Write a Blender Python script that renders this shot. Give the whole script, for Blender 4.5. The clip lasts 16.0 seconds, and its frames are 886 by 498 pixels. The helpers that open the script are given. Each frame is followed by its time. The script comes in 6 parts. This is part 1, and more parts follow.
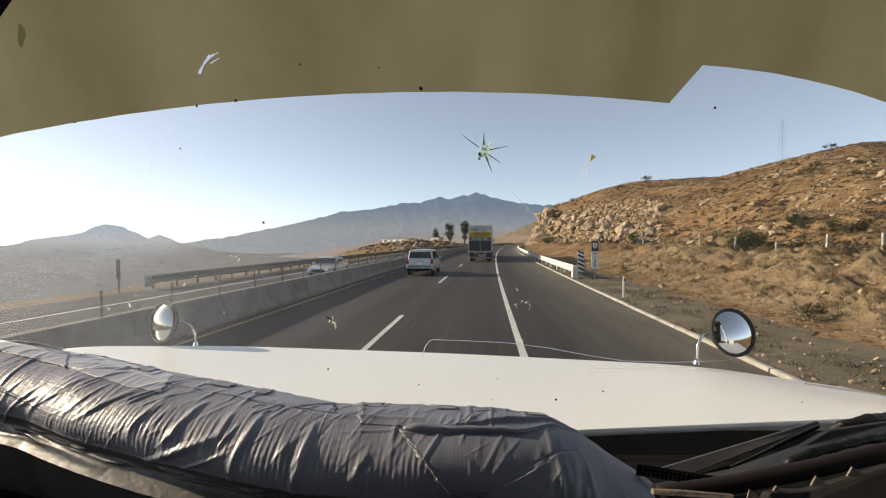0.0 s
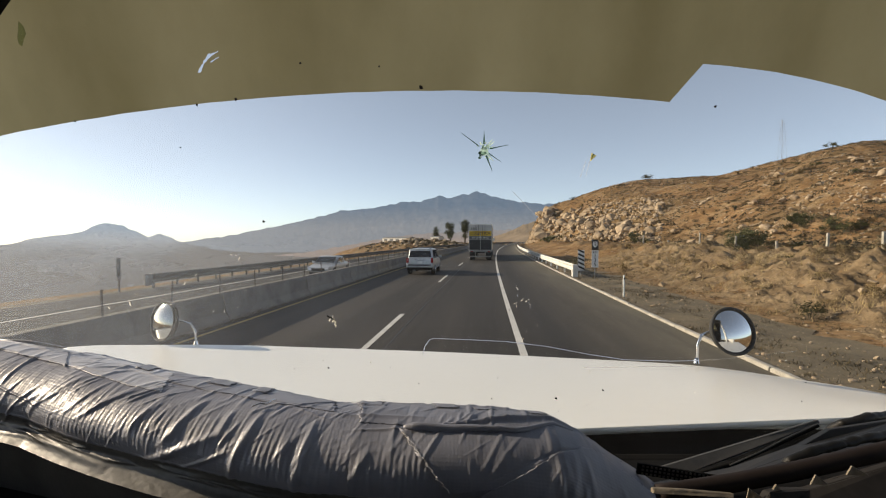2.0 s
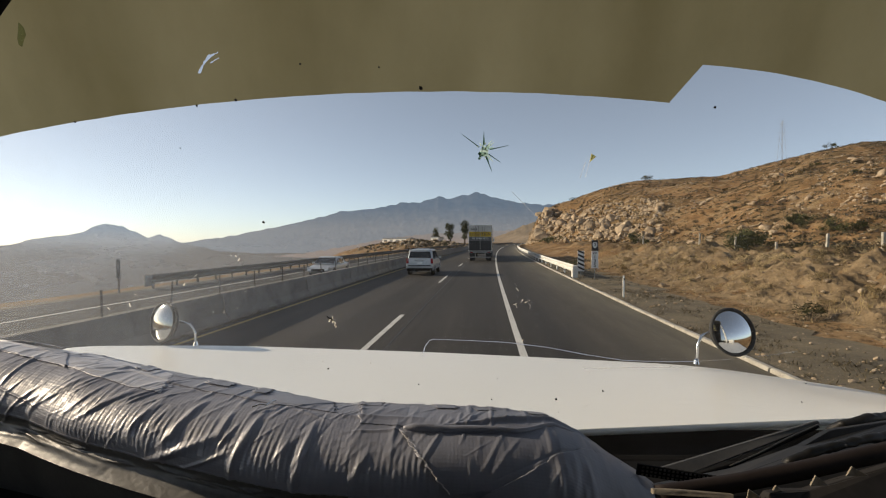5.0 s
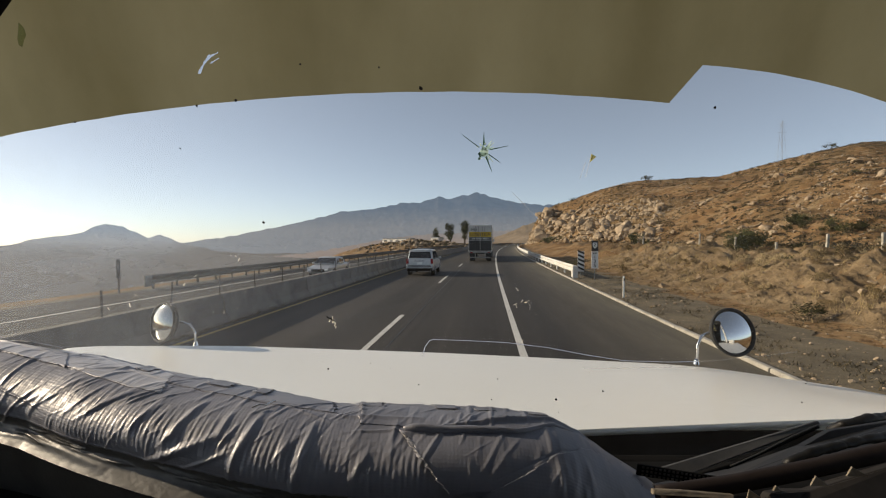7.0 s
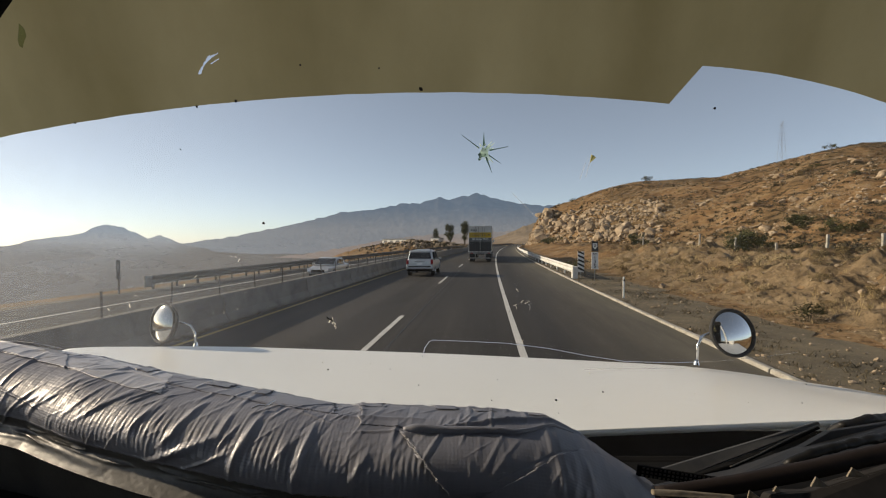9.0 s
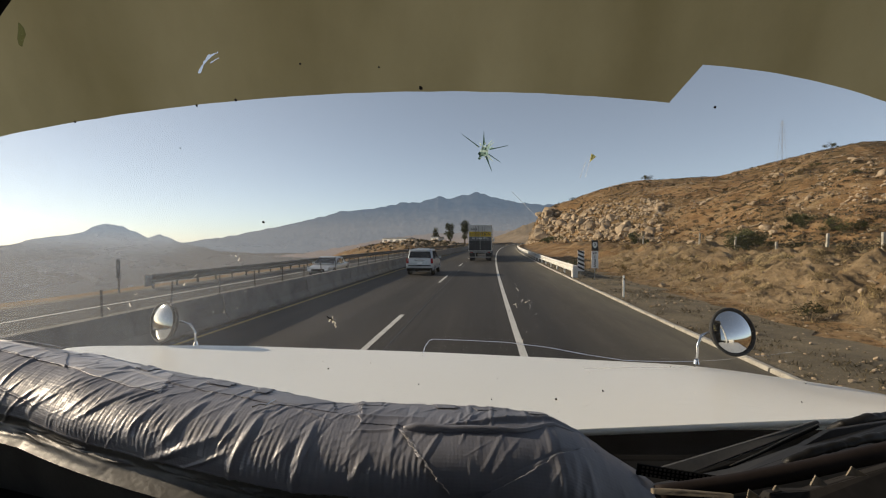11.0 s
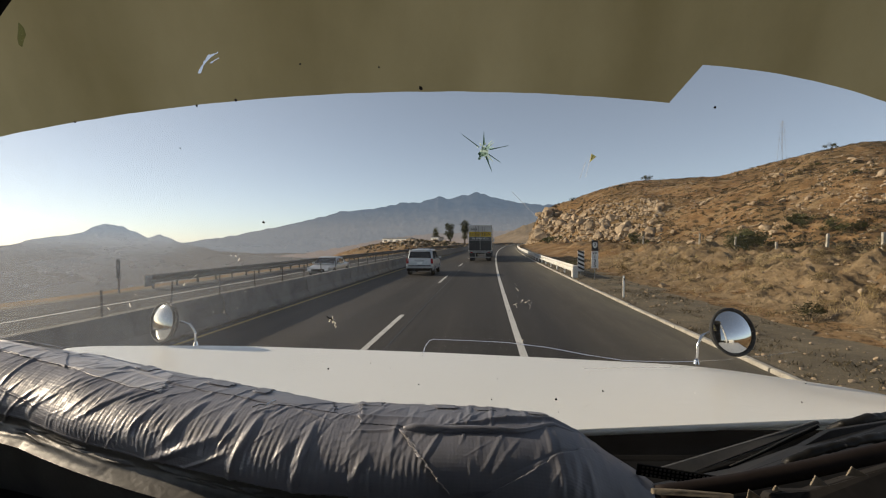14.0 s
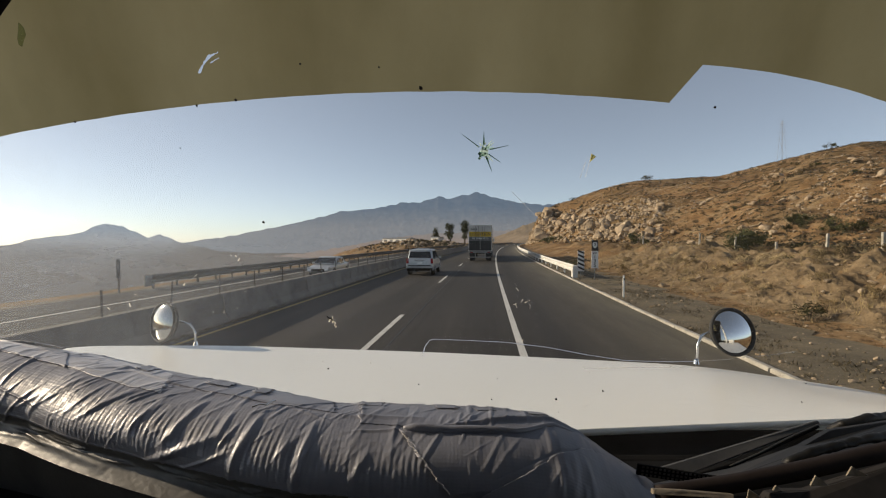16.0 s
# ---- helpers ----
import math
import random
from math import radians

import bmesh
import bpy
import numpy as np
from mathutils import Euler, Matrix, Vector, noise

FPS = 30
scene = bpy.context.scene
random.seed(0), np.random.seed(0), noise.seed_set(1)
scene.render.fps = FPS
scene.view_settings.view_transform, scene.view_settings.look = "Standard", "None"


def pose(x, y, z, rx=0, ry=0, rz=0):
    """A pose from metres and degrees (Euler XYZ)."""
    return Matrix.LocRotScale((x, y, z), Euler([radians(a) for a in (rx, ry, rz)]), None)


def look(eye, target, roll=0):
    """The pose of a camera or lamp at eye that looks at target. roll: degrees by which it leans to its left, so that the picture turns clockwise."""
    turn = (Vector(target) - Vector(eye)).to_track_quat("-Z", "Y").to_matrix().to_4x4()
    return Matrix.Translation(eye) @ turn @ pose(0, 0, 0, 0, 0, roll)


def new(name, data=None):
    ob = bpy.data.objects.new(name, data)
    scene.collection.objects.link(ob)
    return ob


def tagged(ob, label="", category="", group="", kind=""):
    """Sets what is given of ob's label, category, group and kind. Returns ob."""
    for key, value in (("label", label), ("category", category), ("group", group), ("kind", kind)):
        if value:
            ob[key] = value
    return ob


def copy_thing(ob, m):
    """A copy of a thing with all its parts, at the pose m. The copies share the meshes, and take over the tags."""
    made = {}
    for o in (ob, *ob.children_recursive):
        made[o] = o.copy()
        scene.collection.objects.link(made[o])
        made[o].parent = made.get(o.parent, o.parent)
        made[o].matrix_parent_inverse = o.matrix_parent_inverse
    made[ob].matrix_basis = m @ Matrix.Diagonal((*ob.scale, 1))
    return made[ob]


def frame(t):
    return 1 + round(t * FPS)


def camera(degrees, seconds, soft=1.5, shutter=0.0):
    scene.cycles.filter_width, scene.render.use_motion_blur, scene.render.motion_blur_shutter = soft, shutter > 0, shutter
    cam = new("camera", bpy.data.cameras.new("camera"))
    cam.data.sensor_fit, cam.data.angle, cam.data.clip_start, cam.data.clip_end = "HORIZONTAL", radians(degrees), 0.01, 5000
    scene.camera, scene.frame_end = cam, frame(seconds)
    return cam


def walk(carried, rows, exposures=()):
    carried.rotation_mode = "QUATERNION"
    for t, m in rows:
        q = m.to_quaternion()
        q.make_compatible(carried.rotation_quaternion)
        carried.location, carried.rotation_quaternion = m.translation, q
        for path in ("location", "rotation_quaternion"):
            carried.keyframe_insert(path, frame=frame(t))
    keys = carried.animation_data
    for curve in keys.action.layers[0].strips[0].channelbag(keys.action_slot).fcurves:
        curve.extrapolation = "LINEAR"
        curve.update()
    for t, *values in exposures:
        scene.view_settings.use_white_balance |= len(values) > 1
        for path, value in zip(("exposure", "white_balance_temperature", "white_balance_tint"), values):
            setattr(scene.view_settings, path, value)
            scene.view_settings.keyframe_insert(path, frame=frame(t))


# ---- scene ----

cam = camera(88.9, 16.0, soft=1.1)
EYE_Z = 2.35
TILT = -1.075
# the camera is clamped inside the cab and only trembles with it: seconds, pitch, yaw
SHAKE = [(0.0, 0.02, 0.0), (0.5, 0.08, 0.0), (1.0, 0.0, 0.0), (1.5, 0.05, 0.0), (2.0, -0.12, 0.02), (2.5, 0.05, -0.02), (3.0, -0.02, 0.0), (3.5, -0.08, 0.0), (4.0, 0.0, 0.0),
         (6.5, -0.08, 0.0), (7.0, 0.0, 0.0), (7.5, 0.06, -0.02), (8.0, 0.02, 0.0), (8.5, 0.0, 0.0), (9.0, 0.08, 0.0), (11.5, -0.05, 0.0), (12.0, 0.03, 0.0), (12.5, 0.0, 0.0), (13.0, 0.02, 0.0),
         (13.5, 0.0, 0.0), (14.0, -0.02, 0.0), (14.5, -0.20, 0.0), (15.0, 0.08, 0.02), (15.5, 0.0, 0.0), (16.0, -0.03, 0.0)]
PATH = [(t, pose(0, 0, EYE_Z, 90 + TILT + p, 0, w)) for t, p, w in SHAKE]
WB = (7420, 9)
walk(cam, PATH, [(t, e, *WB) for t, e in ((0.0, 0.64), (1.0, 0.67), (2.0, 0.52), (3.0, 0.40), (4.0, 0.33), (6.5, 0.25), (9.0, 0.20), (12.5, 0.18), (16.0, 0.20))])

# ---- sky and sun ----
SUN_EL, SUN_AZ = 20.0, -77.0     # azimuth from straight ahead, clockwise
world = bpy.data.worlds.new("sky")
scene.world = world
world.use_nodes = True
wn = world.node_tree.nodes
sky = wn.new("ShaderNodeTexSky")
sky.sky_type = 'NISHITA'
sky.sun_disc = False
sky.altitude = 2300.0
sky.sun_elevation = radians(SUN_EL)
sky.sun_rotation = radians(SUN_AZ)
sky.air_density, sky.dust_density, sky.ozone_density = 0.75, 2.6, 2.3
wn["Background"].inputs[1].default_value = 0.123
hazy = wn.new("ShaderNodeHueSaturation")      # thin dust in the air pales the whole sky
hazy.inputs["Saturation"].default_value = 0.72
world.node_tree.links.new(sky.outputs[0], hazy.inputs["Color"])
veil = wn.new("ShaderNodeMix")                # and an even high haze lies over it
veil.data_type = 'RGBA'
veil.inputs[0].default_value = 0.14
veil.inputs[7].default_value = (3.65, 4.45, 5.6, 1)
world.node_tree.links.new(hazy.outputs[0], veil.inputs[6])
world.node_tree.links.new(veil.outputs[2], wn["Background"].inputs[0])
sun = new("sun", bpy.data.lights.new("sun", 'SUN'))
sun.data.energy, sun.data.angle, sun.data.color = 4.4, radians(0.6), (1.0, 0.875, 0.72)
to_sun = Vector((math.sin(radians(SUN_AZ)) * math.cos(radians(SUN_EL)), math.cos(radians(SUN_AZ)) * math.cos(radians(SUN_EL)), math.sin(radians(SUN_EL))))
sun.matrix_world = look(to_sun * 50, (0, 0, 0))

# ---- materials ----
def mat(name):
    m = bpy.data.materials.new(name)
    m.use_nodes = True
    return m, m.node_tree.nodes, m.node_tree.links, m.node_tree.nodes["Principled BSDF"]


def ramp(n, stops):
    r = n.new("ShaderNodeValToRGB")
    e = r.color_ramp.elements
    while len(e) < len(stops):
        e.new(0.5)
    for i, (p, c) in enumerate(stops):
        e[i].position, e[i].color = p, (*c, 1)
    return r


def coords(n, l, source, scale=(1, 1, 1)):
    c, mp = n.new("ShaderNodeTexCoord"), n.new("ShaderNodeMapping")
    mp.inputs["Scale"].default_value = scale
    l.new(c.outputs[source], mp.inputs[0])
    return mp.outputs[0]


def tex(n, l, vec, scale, detail=5, rough=0.6):
    t = n.new("ShaderNodeTexNoise")
    t.inputs["Scale"].default_value, t.inputs["Detail"].default_value, t.inputs["Roughness"].default_value = scale, detail, rough
    l.new(vec, t.inputs["Vector"])
    return t.outputs["Fac"]


def mixc(n, l, fac, a, b, blend='MIX'):
    x = n.new("ShaderNodeMix")
    x.data_type, x.blend_type = 'RGBA', blend
    for sock, v in ((x.inputs[0], fac), (x.inputs[6], a), (x.inputs[7], b)):
        if isinstance(v, (int, float)):
            sock.default_value = v
        elif isinstance(v, tuple):
            sock.default_value = (*v, 1)
        else:
            l.new(v, sock)
    return x.outputs[2]


def bump(n, l, p, height, strength, dist):
    b = n.new("ShaderNodeBump")
    b.inputs["Strength"].default_value, b.inputs["Distance"].default_value = strength, dist
    l.new(height, b.inputs["Height"])
    l.new(b.outputs[0], p.inputs["Normal"])


def surface(name, c1, c2, scale=4.0, fine=40.0, rough=0.7, metal=0.0, relief=0.3, dist=0.01, source="Object", stretch=(1, 1, 1), spec=0.5, grain=1.0):
    """Two-scale stained surface: broad mottling between two colours, fine grain and relief."""
    m, n, l, p = mat(name)
    v = coords(n, l, source, stretch)
    a, b = tex(n, l, v, scale, 4), tex(n, l, v, fine, 4)
    r = ramp(n, [(0.3, c1), (0.7, c2)])
    l.new(a, r.inputs[0])
    lo, hi = 1 - 0.25 * grain, 1 + 0.12 * grain
    g = ramp(n, [(0.25, (lo, lo, lo)), (0.8, (hi, hi, hi))])
    l.new(b, g.inputs[0])
    l.new(mixc(n, l, 1.0, r.outputs[0], g.outputs[0], 'MULTIPLY'), p.inputs["Base Color"])
    p.inputs["Roughness"].default_value, p.inputs["Metallic"].default_value = rough, metal
    p.inputs["Specular IOR Level"].default_value = spec
    bump(n, l, p, b, relief, dist)
    return m


def plain(name, c, rough=0.5, metal=0.0, emit=0.0):
    return_m, n, l, p = mat(name)
    p.inputs["Base Color"].default_value, p.inputs["Roughness"].default_value, p.inputs["Metallic"].default_value = (*c, 1), rough, metal
    if emit:
        p.inputs["Emission Color"].default_value, p.inputs["Emission Strength"].default_value = (*c, 1), emit
    return return_m


def asphalt_material():
    m, n, l, p = mat("asphalt")
    v = coords(n, l, "UV")
    patch = tex(n, l, coords(n, l, "UV", (0.6, 0.06, 1)), 1.0, 5)
    grain = tex(n, l, v, 60, 3)
    r = ramp(n, [(0.3, (0.021, 0.0195, 0.0185)), (0.7, (0.040, 0.0368, 0.0345))])
    l.new(patch, r.inputs[0])
    # polished wheel tracks along each lane
    sx = n.new("ShaderNodeSeparateXYZ")
    l.new(v, sx.inputs[0])
    w = n.new("ShaderNodeMath")
    w.operation = 'MULTIPLY'
    w.inputs[1].default_value = 2 * math.pi / 1.75
    l.new(sx.outputs[0], w.inputs[0])
    c = n.new("ShaderNodeMath")
    c.operation = 'COSINE'
    l.new(w.outputs[0], c.inputs[0])
    tr = ramp(n, [(0.0, (0.86, 0.86, 0.87)), (1.0, (1.1, 1.08, 1.05))])
    h = n.new("ShaderNodeMath")
    h.operation = 'MULTIPLY_ADD'
    h.inputs[1].default_value, h.inputs[2].default_value = 0.5, 0.5
    l.new(c.outputs[0], h.inputs[0])
    l.new(h.outputs[0], tr.inputs[0])
    streak = ramp(n, [(0.3, (0.66, 0.655, 0.65)), (0.7, (1.28, 1.26, 1.22))])
    l.new(tex(n, l, coords(n, l, "UV", (2.6, 0.025, 1)), 1.0, 6, 0.7), streak.inputs[0])
    g = ramp(n, [(0.3, (0.8, 0.8, 0.8)), (0.75, (1.2, 1.2, 1.2))])
    l.new(grain, g.inputs[0])
    col = mixc(n, l, 1.0, mixc(n, l, 1.0, mixc(n, l, 1.0, r.outputs[0], tr.outputs[0], 'MULTIPLY'), streak.outputs[0], 'MULTIPLY'), g.outputs[0], 'MULTIPLY')
    edge, part_dust = n.new("ShaderNodeMapRange"), n.new("ShaderNodeMath")     # brown dust blown over the hard shoulder
    edge.interpolation_type = 'SMOOTHSTEP'
    edge.inputs[1].default_value, edge.inputs[2].default_value = 0.6, 4.4
    edge.inputs[3].default_value, edge.inputs[4].default_value = 0.0, 1.0
    l.new(sx.outputs[0], edge.inputs[0])
    part_dust.operation = 'MULTIPLY'
    l.new(edge.outputs[0], part_dust.inputs[0])
    l.new(tex(n, l, coords(n, l, "UV", (1.2, 0.18, 1)), 1.0, 7, 0.7), part_dust.inputs[1])
    col = mixc(n, l, part_dust.outputs[0], col, (0.18, 0.156, 0.113))
    l.new(col, p.inputs["Base Color"])
    p.inputs["Roughness"].default_value = 0.82
    p.inputs["Specular IOR Level"].default_value = 0.3
    bump(n, l, p, grain, 0.4, 0.006)
    return m


def soil_material():
    m, n, l, p = mat("dry_soil")
    v = coords(n, l, "Object")
    big, mid, fine = tex(n, l, v, 0.035, 4), tex(n, l, v, 0.35, 6, 0.65), tex(n, l, v, 5.0, 5, 0.7)
    r = ramp(n, [(0.32, (0.112, 0.066, 0.034)), (0.5, (0.196, 0.118, 0.058)), (0.68, (0.280, 0.184, 0.098))])
    l.new(mid, r.inputs[0])
    gr = ramp(n, [(0.45, (0, 0, 0)), (0.6, (1, 1, 1))])
    l.new(big, gr.inputs[0])
    scrub = mixc(n, l, fine, (0.060, 0.049, 0.028), (0.165, 0.118, 0.066))
    f = n.new("ShaderNodeMath")
    f.operation = 'MULTIPLY'
    f.inputs[1].default_value = 0.6
    l.new(gr.outputs[0], f.inputs[0])
    base = mixc(n, l, f.outputs[0], r.outputs[0], scrub)
    pale = ramp(n, [(0.50, (0, 0, 0)), (0.66, (0.75, 0.75, 0.75))])
    l.new(tex(n, l, v, 0.16, 7, 0.68), pale.inputs[0])
    base = mixc(n, l, pale.outputs[0], base, (0.30, 0.222, 0.135))
    sp = ramp(n, [(0.36, (0.45, 0.42, 0.38)), (0.5, (1, 1, 1)), (0.66, (1.25, 1.22, 1.18))])
    l.new(fine, sp.inputs[0])
    l.new(mixc(n, l, 1.0, base, sp.outputs[0], 'MULTIPLY'), p.inputs["Base Color"])
    p.inputs["Roughness"].default_value = 0.95
    p.inputs["Specular IOR Level"].default_value = 0.1
    bump(n, l, p, mid, 0.65, 0.35)
    return m


def tape_material(name, dark, light, spec=0.75, weave=0.15):
    m, n, l, p = mat(name)
    v = coords(n, l, "Object")
    big = tex(n, l, v, 9, 5)
    r = ramp(n, [(0.3, dark), (0.7, light)])
    l.new(big, r.inputs[0])
    l.new(r.outputs[0], p.inputs["Base Color"])
    ro = n.new("ShaderNodeMapRange")
    ro.inputs[3].default_value, ro.inputs[4].default_value = 0.36, 0.58
    l.new(tex(n, l, v, 30, 4), ro.inputs[0])
    l.new(ro.outputs[0], p.inputs["Roughness"])
    p.inputs["Specular IOR Level"].default_value = spec
    p.inputs["Metallic"].default_value = 0.06
    # woven scrim of the tape
    uv = coords(n, l, "UV")
    w1, w2 = n.new("ShaderNodeTexWave"), n.new("ShaderNodeTexWave")
    w1.bands_direction, w2.bands_direction = 'X', 'Y'
    for w in (w1, w2):
        w.inputs["Scale"].default_value, w.inputs["Distortion"].default_value = 80, 3.0
        w.inputs["Detail"].default_value, w.inputs["Detail Scale"].default_value = 3, 1.6
        l.new(uv, w.inputs["Vector"])
    add = n.new("ShaderNodeMath")
    l.new(w1.outputs["Fac"], add.inputs[0])
    l.new(w2.outputs["Fac"], add.inputs[1])
    grit = n.new("ShaderNodeMath")
    grit.operation = 'MULTIPLY_ADD'
    grit.inputs[1].default_value = 1.6
    l.new(tex(n, l, v, 260, 4, 0.7), grit.inputs[0])
    l.new(add.outputs[0], grit.inputs[2])
    bump(n, l, p, grit.outputs[0], weave, 0.0005)
    return m


def glass_material():
    """Clear glass with road dust; extra dust on the driver's side imitates sun-side glare."""
    m, n, l, p = mat("windscreen_glass")
    n.remove(p)
    out = n["Material Output"]
    tr, gl, di = n.new("ShaderNodeBsdfTransparent"), n.new("ShaderNodeBsdfGlossy"), n.new("ShaderNodeBsdfTranslucent")
    tr.inputs[0].default_value = (0.97, 0.985, 0.975, 1)
    gl.inputs["Roughness"].default_value = 0.02
    di.inputs[0].default_value = (0.92, 0.93, 0.95, 1)
    m1, m2 = n.new("ShaderNodeMixShader"), n.new("ShaderNodeMixShader")
    v = coords(n, l, "Object")
    dust = n.new("ShaderNodeMapRange")
    dust.inputs[1].default_value, dust.inputs[2].default_value = 0.30, 0.75
    dust.inputs[3].default_value, dust.inputs[4].default_value = 0.006, 0.020
    l.new(tex(n, l, v, 4.0, 7, 0.7), dust.inputs[0])
    sx, side, mul = n.new("ShaderNodeSeparateXYZ"), n.new("ShaderNodeMapRange"), n.new("ShaderNodeMath")
    l.new(v, sx.inputs[0])
    l.new(sx.outputs[0], side.inputs[0])
    side.interpolation_type = 'SMOOTHSTEP'
    side.inputs[1].default_value, side.inputs[2].default_value = 0.02, -0.60
    side.inputs[3].default_value, side.inputs[4].default_value = 1.0, 15.0
    mul.operation = 'MULTIPLY'
    l.new(dust.outputs[0], mul.inputs[0])
    l.new(side.outputs[0], mul.inputs[1])
    l.new(mul.outputs[0], m1.inputs[0])
    fw, veil_mix = n.new("ShaderNodeBsdfRefraction"), n.new("ShaderNodeMixShader")      # dust sends light mostly onward
    fw.inputs["Color"].default_value = (0.97, 0.97, 0.96, 1)
    fw.inputs["Roughness"].default_value, fw.inputs["IOR"].default_value = 0.75, 1.2
    veil_mix.inputs[0].default_value = 0.55
    l.new(di.outputs[0], veil_mix.inputs[1])
    l.new(fw.outputs[0], veil_mix.inputs[2])
    l.new(tr.outputs[0], m1.inputs[1])
    l.new(veil_mix.outputs[0], m1.inputs[2])
    m2.inputs[0].default_value = 0.015
    l.new(m1.outputs[0], m2.inputs[1])
    l.new(gl.outputs[0], m2.inputs[2])
    l.new(m2.outputs[0], out.inputs[0])
    return m


def sheer(name, col, clear):
    """A thin mark on the glass: lit from behind, partly clear."""
    m, n, l, p = mat(name)
    n.remove(p)
    t, c, x, d, y = n.new("ShaderNodeBsdfTranslucent"), n.new("ShaderNodeBsdfTransparent"), n.new("ShaderNodeMixShader"), n.new("ShaderNodeBsdfDiffuse"), n.new("ShaderNodeMixShader")
    for q in (t, c, d):
        q.inputs[0].default_value = (*col, 1)
    y.inputs[0].default_value = 0.3
    l.new(t.outputs[0], y.inputs[1])
    l.new(d.outputs[0], y.inputs[2])
    x.inputs[0].default_value = clear
    l.new(y.outputs[0], x.inputs[1])
    l.new(c.outputs[0], x.inputs[2])
    l.new(x.outputs[0], n["Material Output"].inputs[0])
    return m


def film_material():
    """Olive film lit from outside, mottled, with a curved scrape worn clear through it."""
    m, n, l, p = mat("olive_film")
    n.remove(p)
    out = n["Material Output"]
    t, d, mx = n.new("ShaderNodeBsdfTranslucent"), n.new("ShaderNodeBsdfDiffuse"), n.new("ShaderNodeMixShader")
    v = coords(n, l, "Object", (1, 0.3, 0.22))
    r = ramp(n, [(0.32, (0.202, 0.175, 0.093)), (0.68, (0.304, 0.271, 0.161))])
    l.new(tex(n, l, v, 6.5, 3, 0.5), r.inputs[0])
    spot = ramp(n, [(0.35, (0.95, 0.945, 0.93)), (0.65, (1.04, 1.04, 1.03))])
    l.new(tex(n, l, coords(n, l, "Object", (1, 1, 0.6)), 16.0, 5, 0.65), spot.inputs[0])
    tint = mixc(n, l, 1.0, r.outputs[0], spot.outputs[0], 'MULTIPLY')
    for q in (t, d):
        l.new(tint, q.inputs[0])
    mx.inputs[0].default_value = 0.30
    fw, tm = n.new("ShaderNodeBsdfRefraction"), n.new("ShaderNodeMixShader")     # light goes on mostly the way it came
    fw.inputs["Roughness"].default_value, fw.inputs["IOR"].default_value = 0.85, 1.25
    l.new(tint, fw.inputs["Color"])
    tm.inputs[0].default_value = 0.45
    l.new(t.outputs[0], tm.inputs[1])
    l.new(fw.outputs[0], tm.inputs[2])
    l.new(tm.outputs[0], mx.inputs[1])
    l.new(d.outputs[0], mx.inputs[2])

    def calc(op, a, b):
        q = n.new("ShaderNodeMath")
        q.operation = op
        for i, w in enumerate((a, b)):
            if isinstance(w, (int, float)):
                q.inputs[i].default_value = w
            else:
                l.new(w, q.inputs[i])
        return q.outputs[0]

    sx = n.new("ShaderNodeSeparateXYZ")
    l.new(coords(n, l, "Object"), sx.inputs[0])
    # two strokes of an arc, the second short and just inside the first
    dx, dz = calc('SUBTRACT', sx.outputs[0], -0.2464), calc('SUBTRACT', sx.outputs[2], 0.1849)
    dist = calc('SQRT', calc('ADD', calc('MULTIPLY', dx, dx), calc('MULTIPLY', dz, dz)), 0)
    wob = tex(n, l, coords(n, l, "Object"), 150, 3)
    def stroke(radius, wide, low, high):
        off = calc('ABSOLUTE', calc('SUBTRACT', dist, calc('ADD', radius - 0.0012, calc('MULTIPLY', wob, 0.0024))), 0)
        inside = calc('MULTIPLY', calc('GREATER_THAN', sx.outputs[2], low), calc('LESS_THAN', sx.outputs[2], high))
        inside = calc('MULTIPLY', inside, calc('LESS_THAN', dx, 0))
        inside = calc('MULTIPLY', inside, calc('LESS_THAN', sx.outputs[0], -0.2567))
        return calc('MULTIPLY', inside, calc('LESS_THAN', off, calc('MULTIPLY', calc('SUBTRACT', wob, 0.32), wide)))
    mask = calc('MAXIMUM', stroke(0.0406, 0.0050, 0.2037, 0.2252), stroke(0.0354, 0.0030, 0.2137, 0.2227))
    clear, fin = n.new("ShaderNodeBsdfTransparent"), n.new("ShaderNodeMixShader")
    l.new(mask, fin.inputs[0])
    l.new(mx.outputs[0], fin.inputs[1])
    l.new(clear.outputs[0], fin.inputs[2])
    l.new(fin.outputs[0], out.inputs[0])
    return m


def leaf_material(name, a, b):
    m, n, l, p = mat(name)
    r = ramp(n, [(0.0, a), (1.0, b)])
    g = n.new("ShaderNodeNewGeometry")
    l.new(g.outputs["Random Per Island"], r.inputs[0])
    l.new(r.outputs[0], p.inputs["Base Color"])
    p.inputs["Roughness"].default_value = 0.8
    p.inputs["Specular IOR Level"].default_value = 0.2
    return m


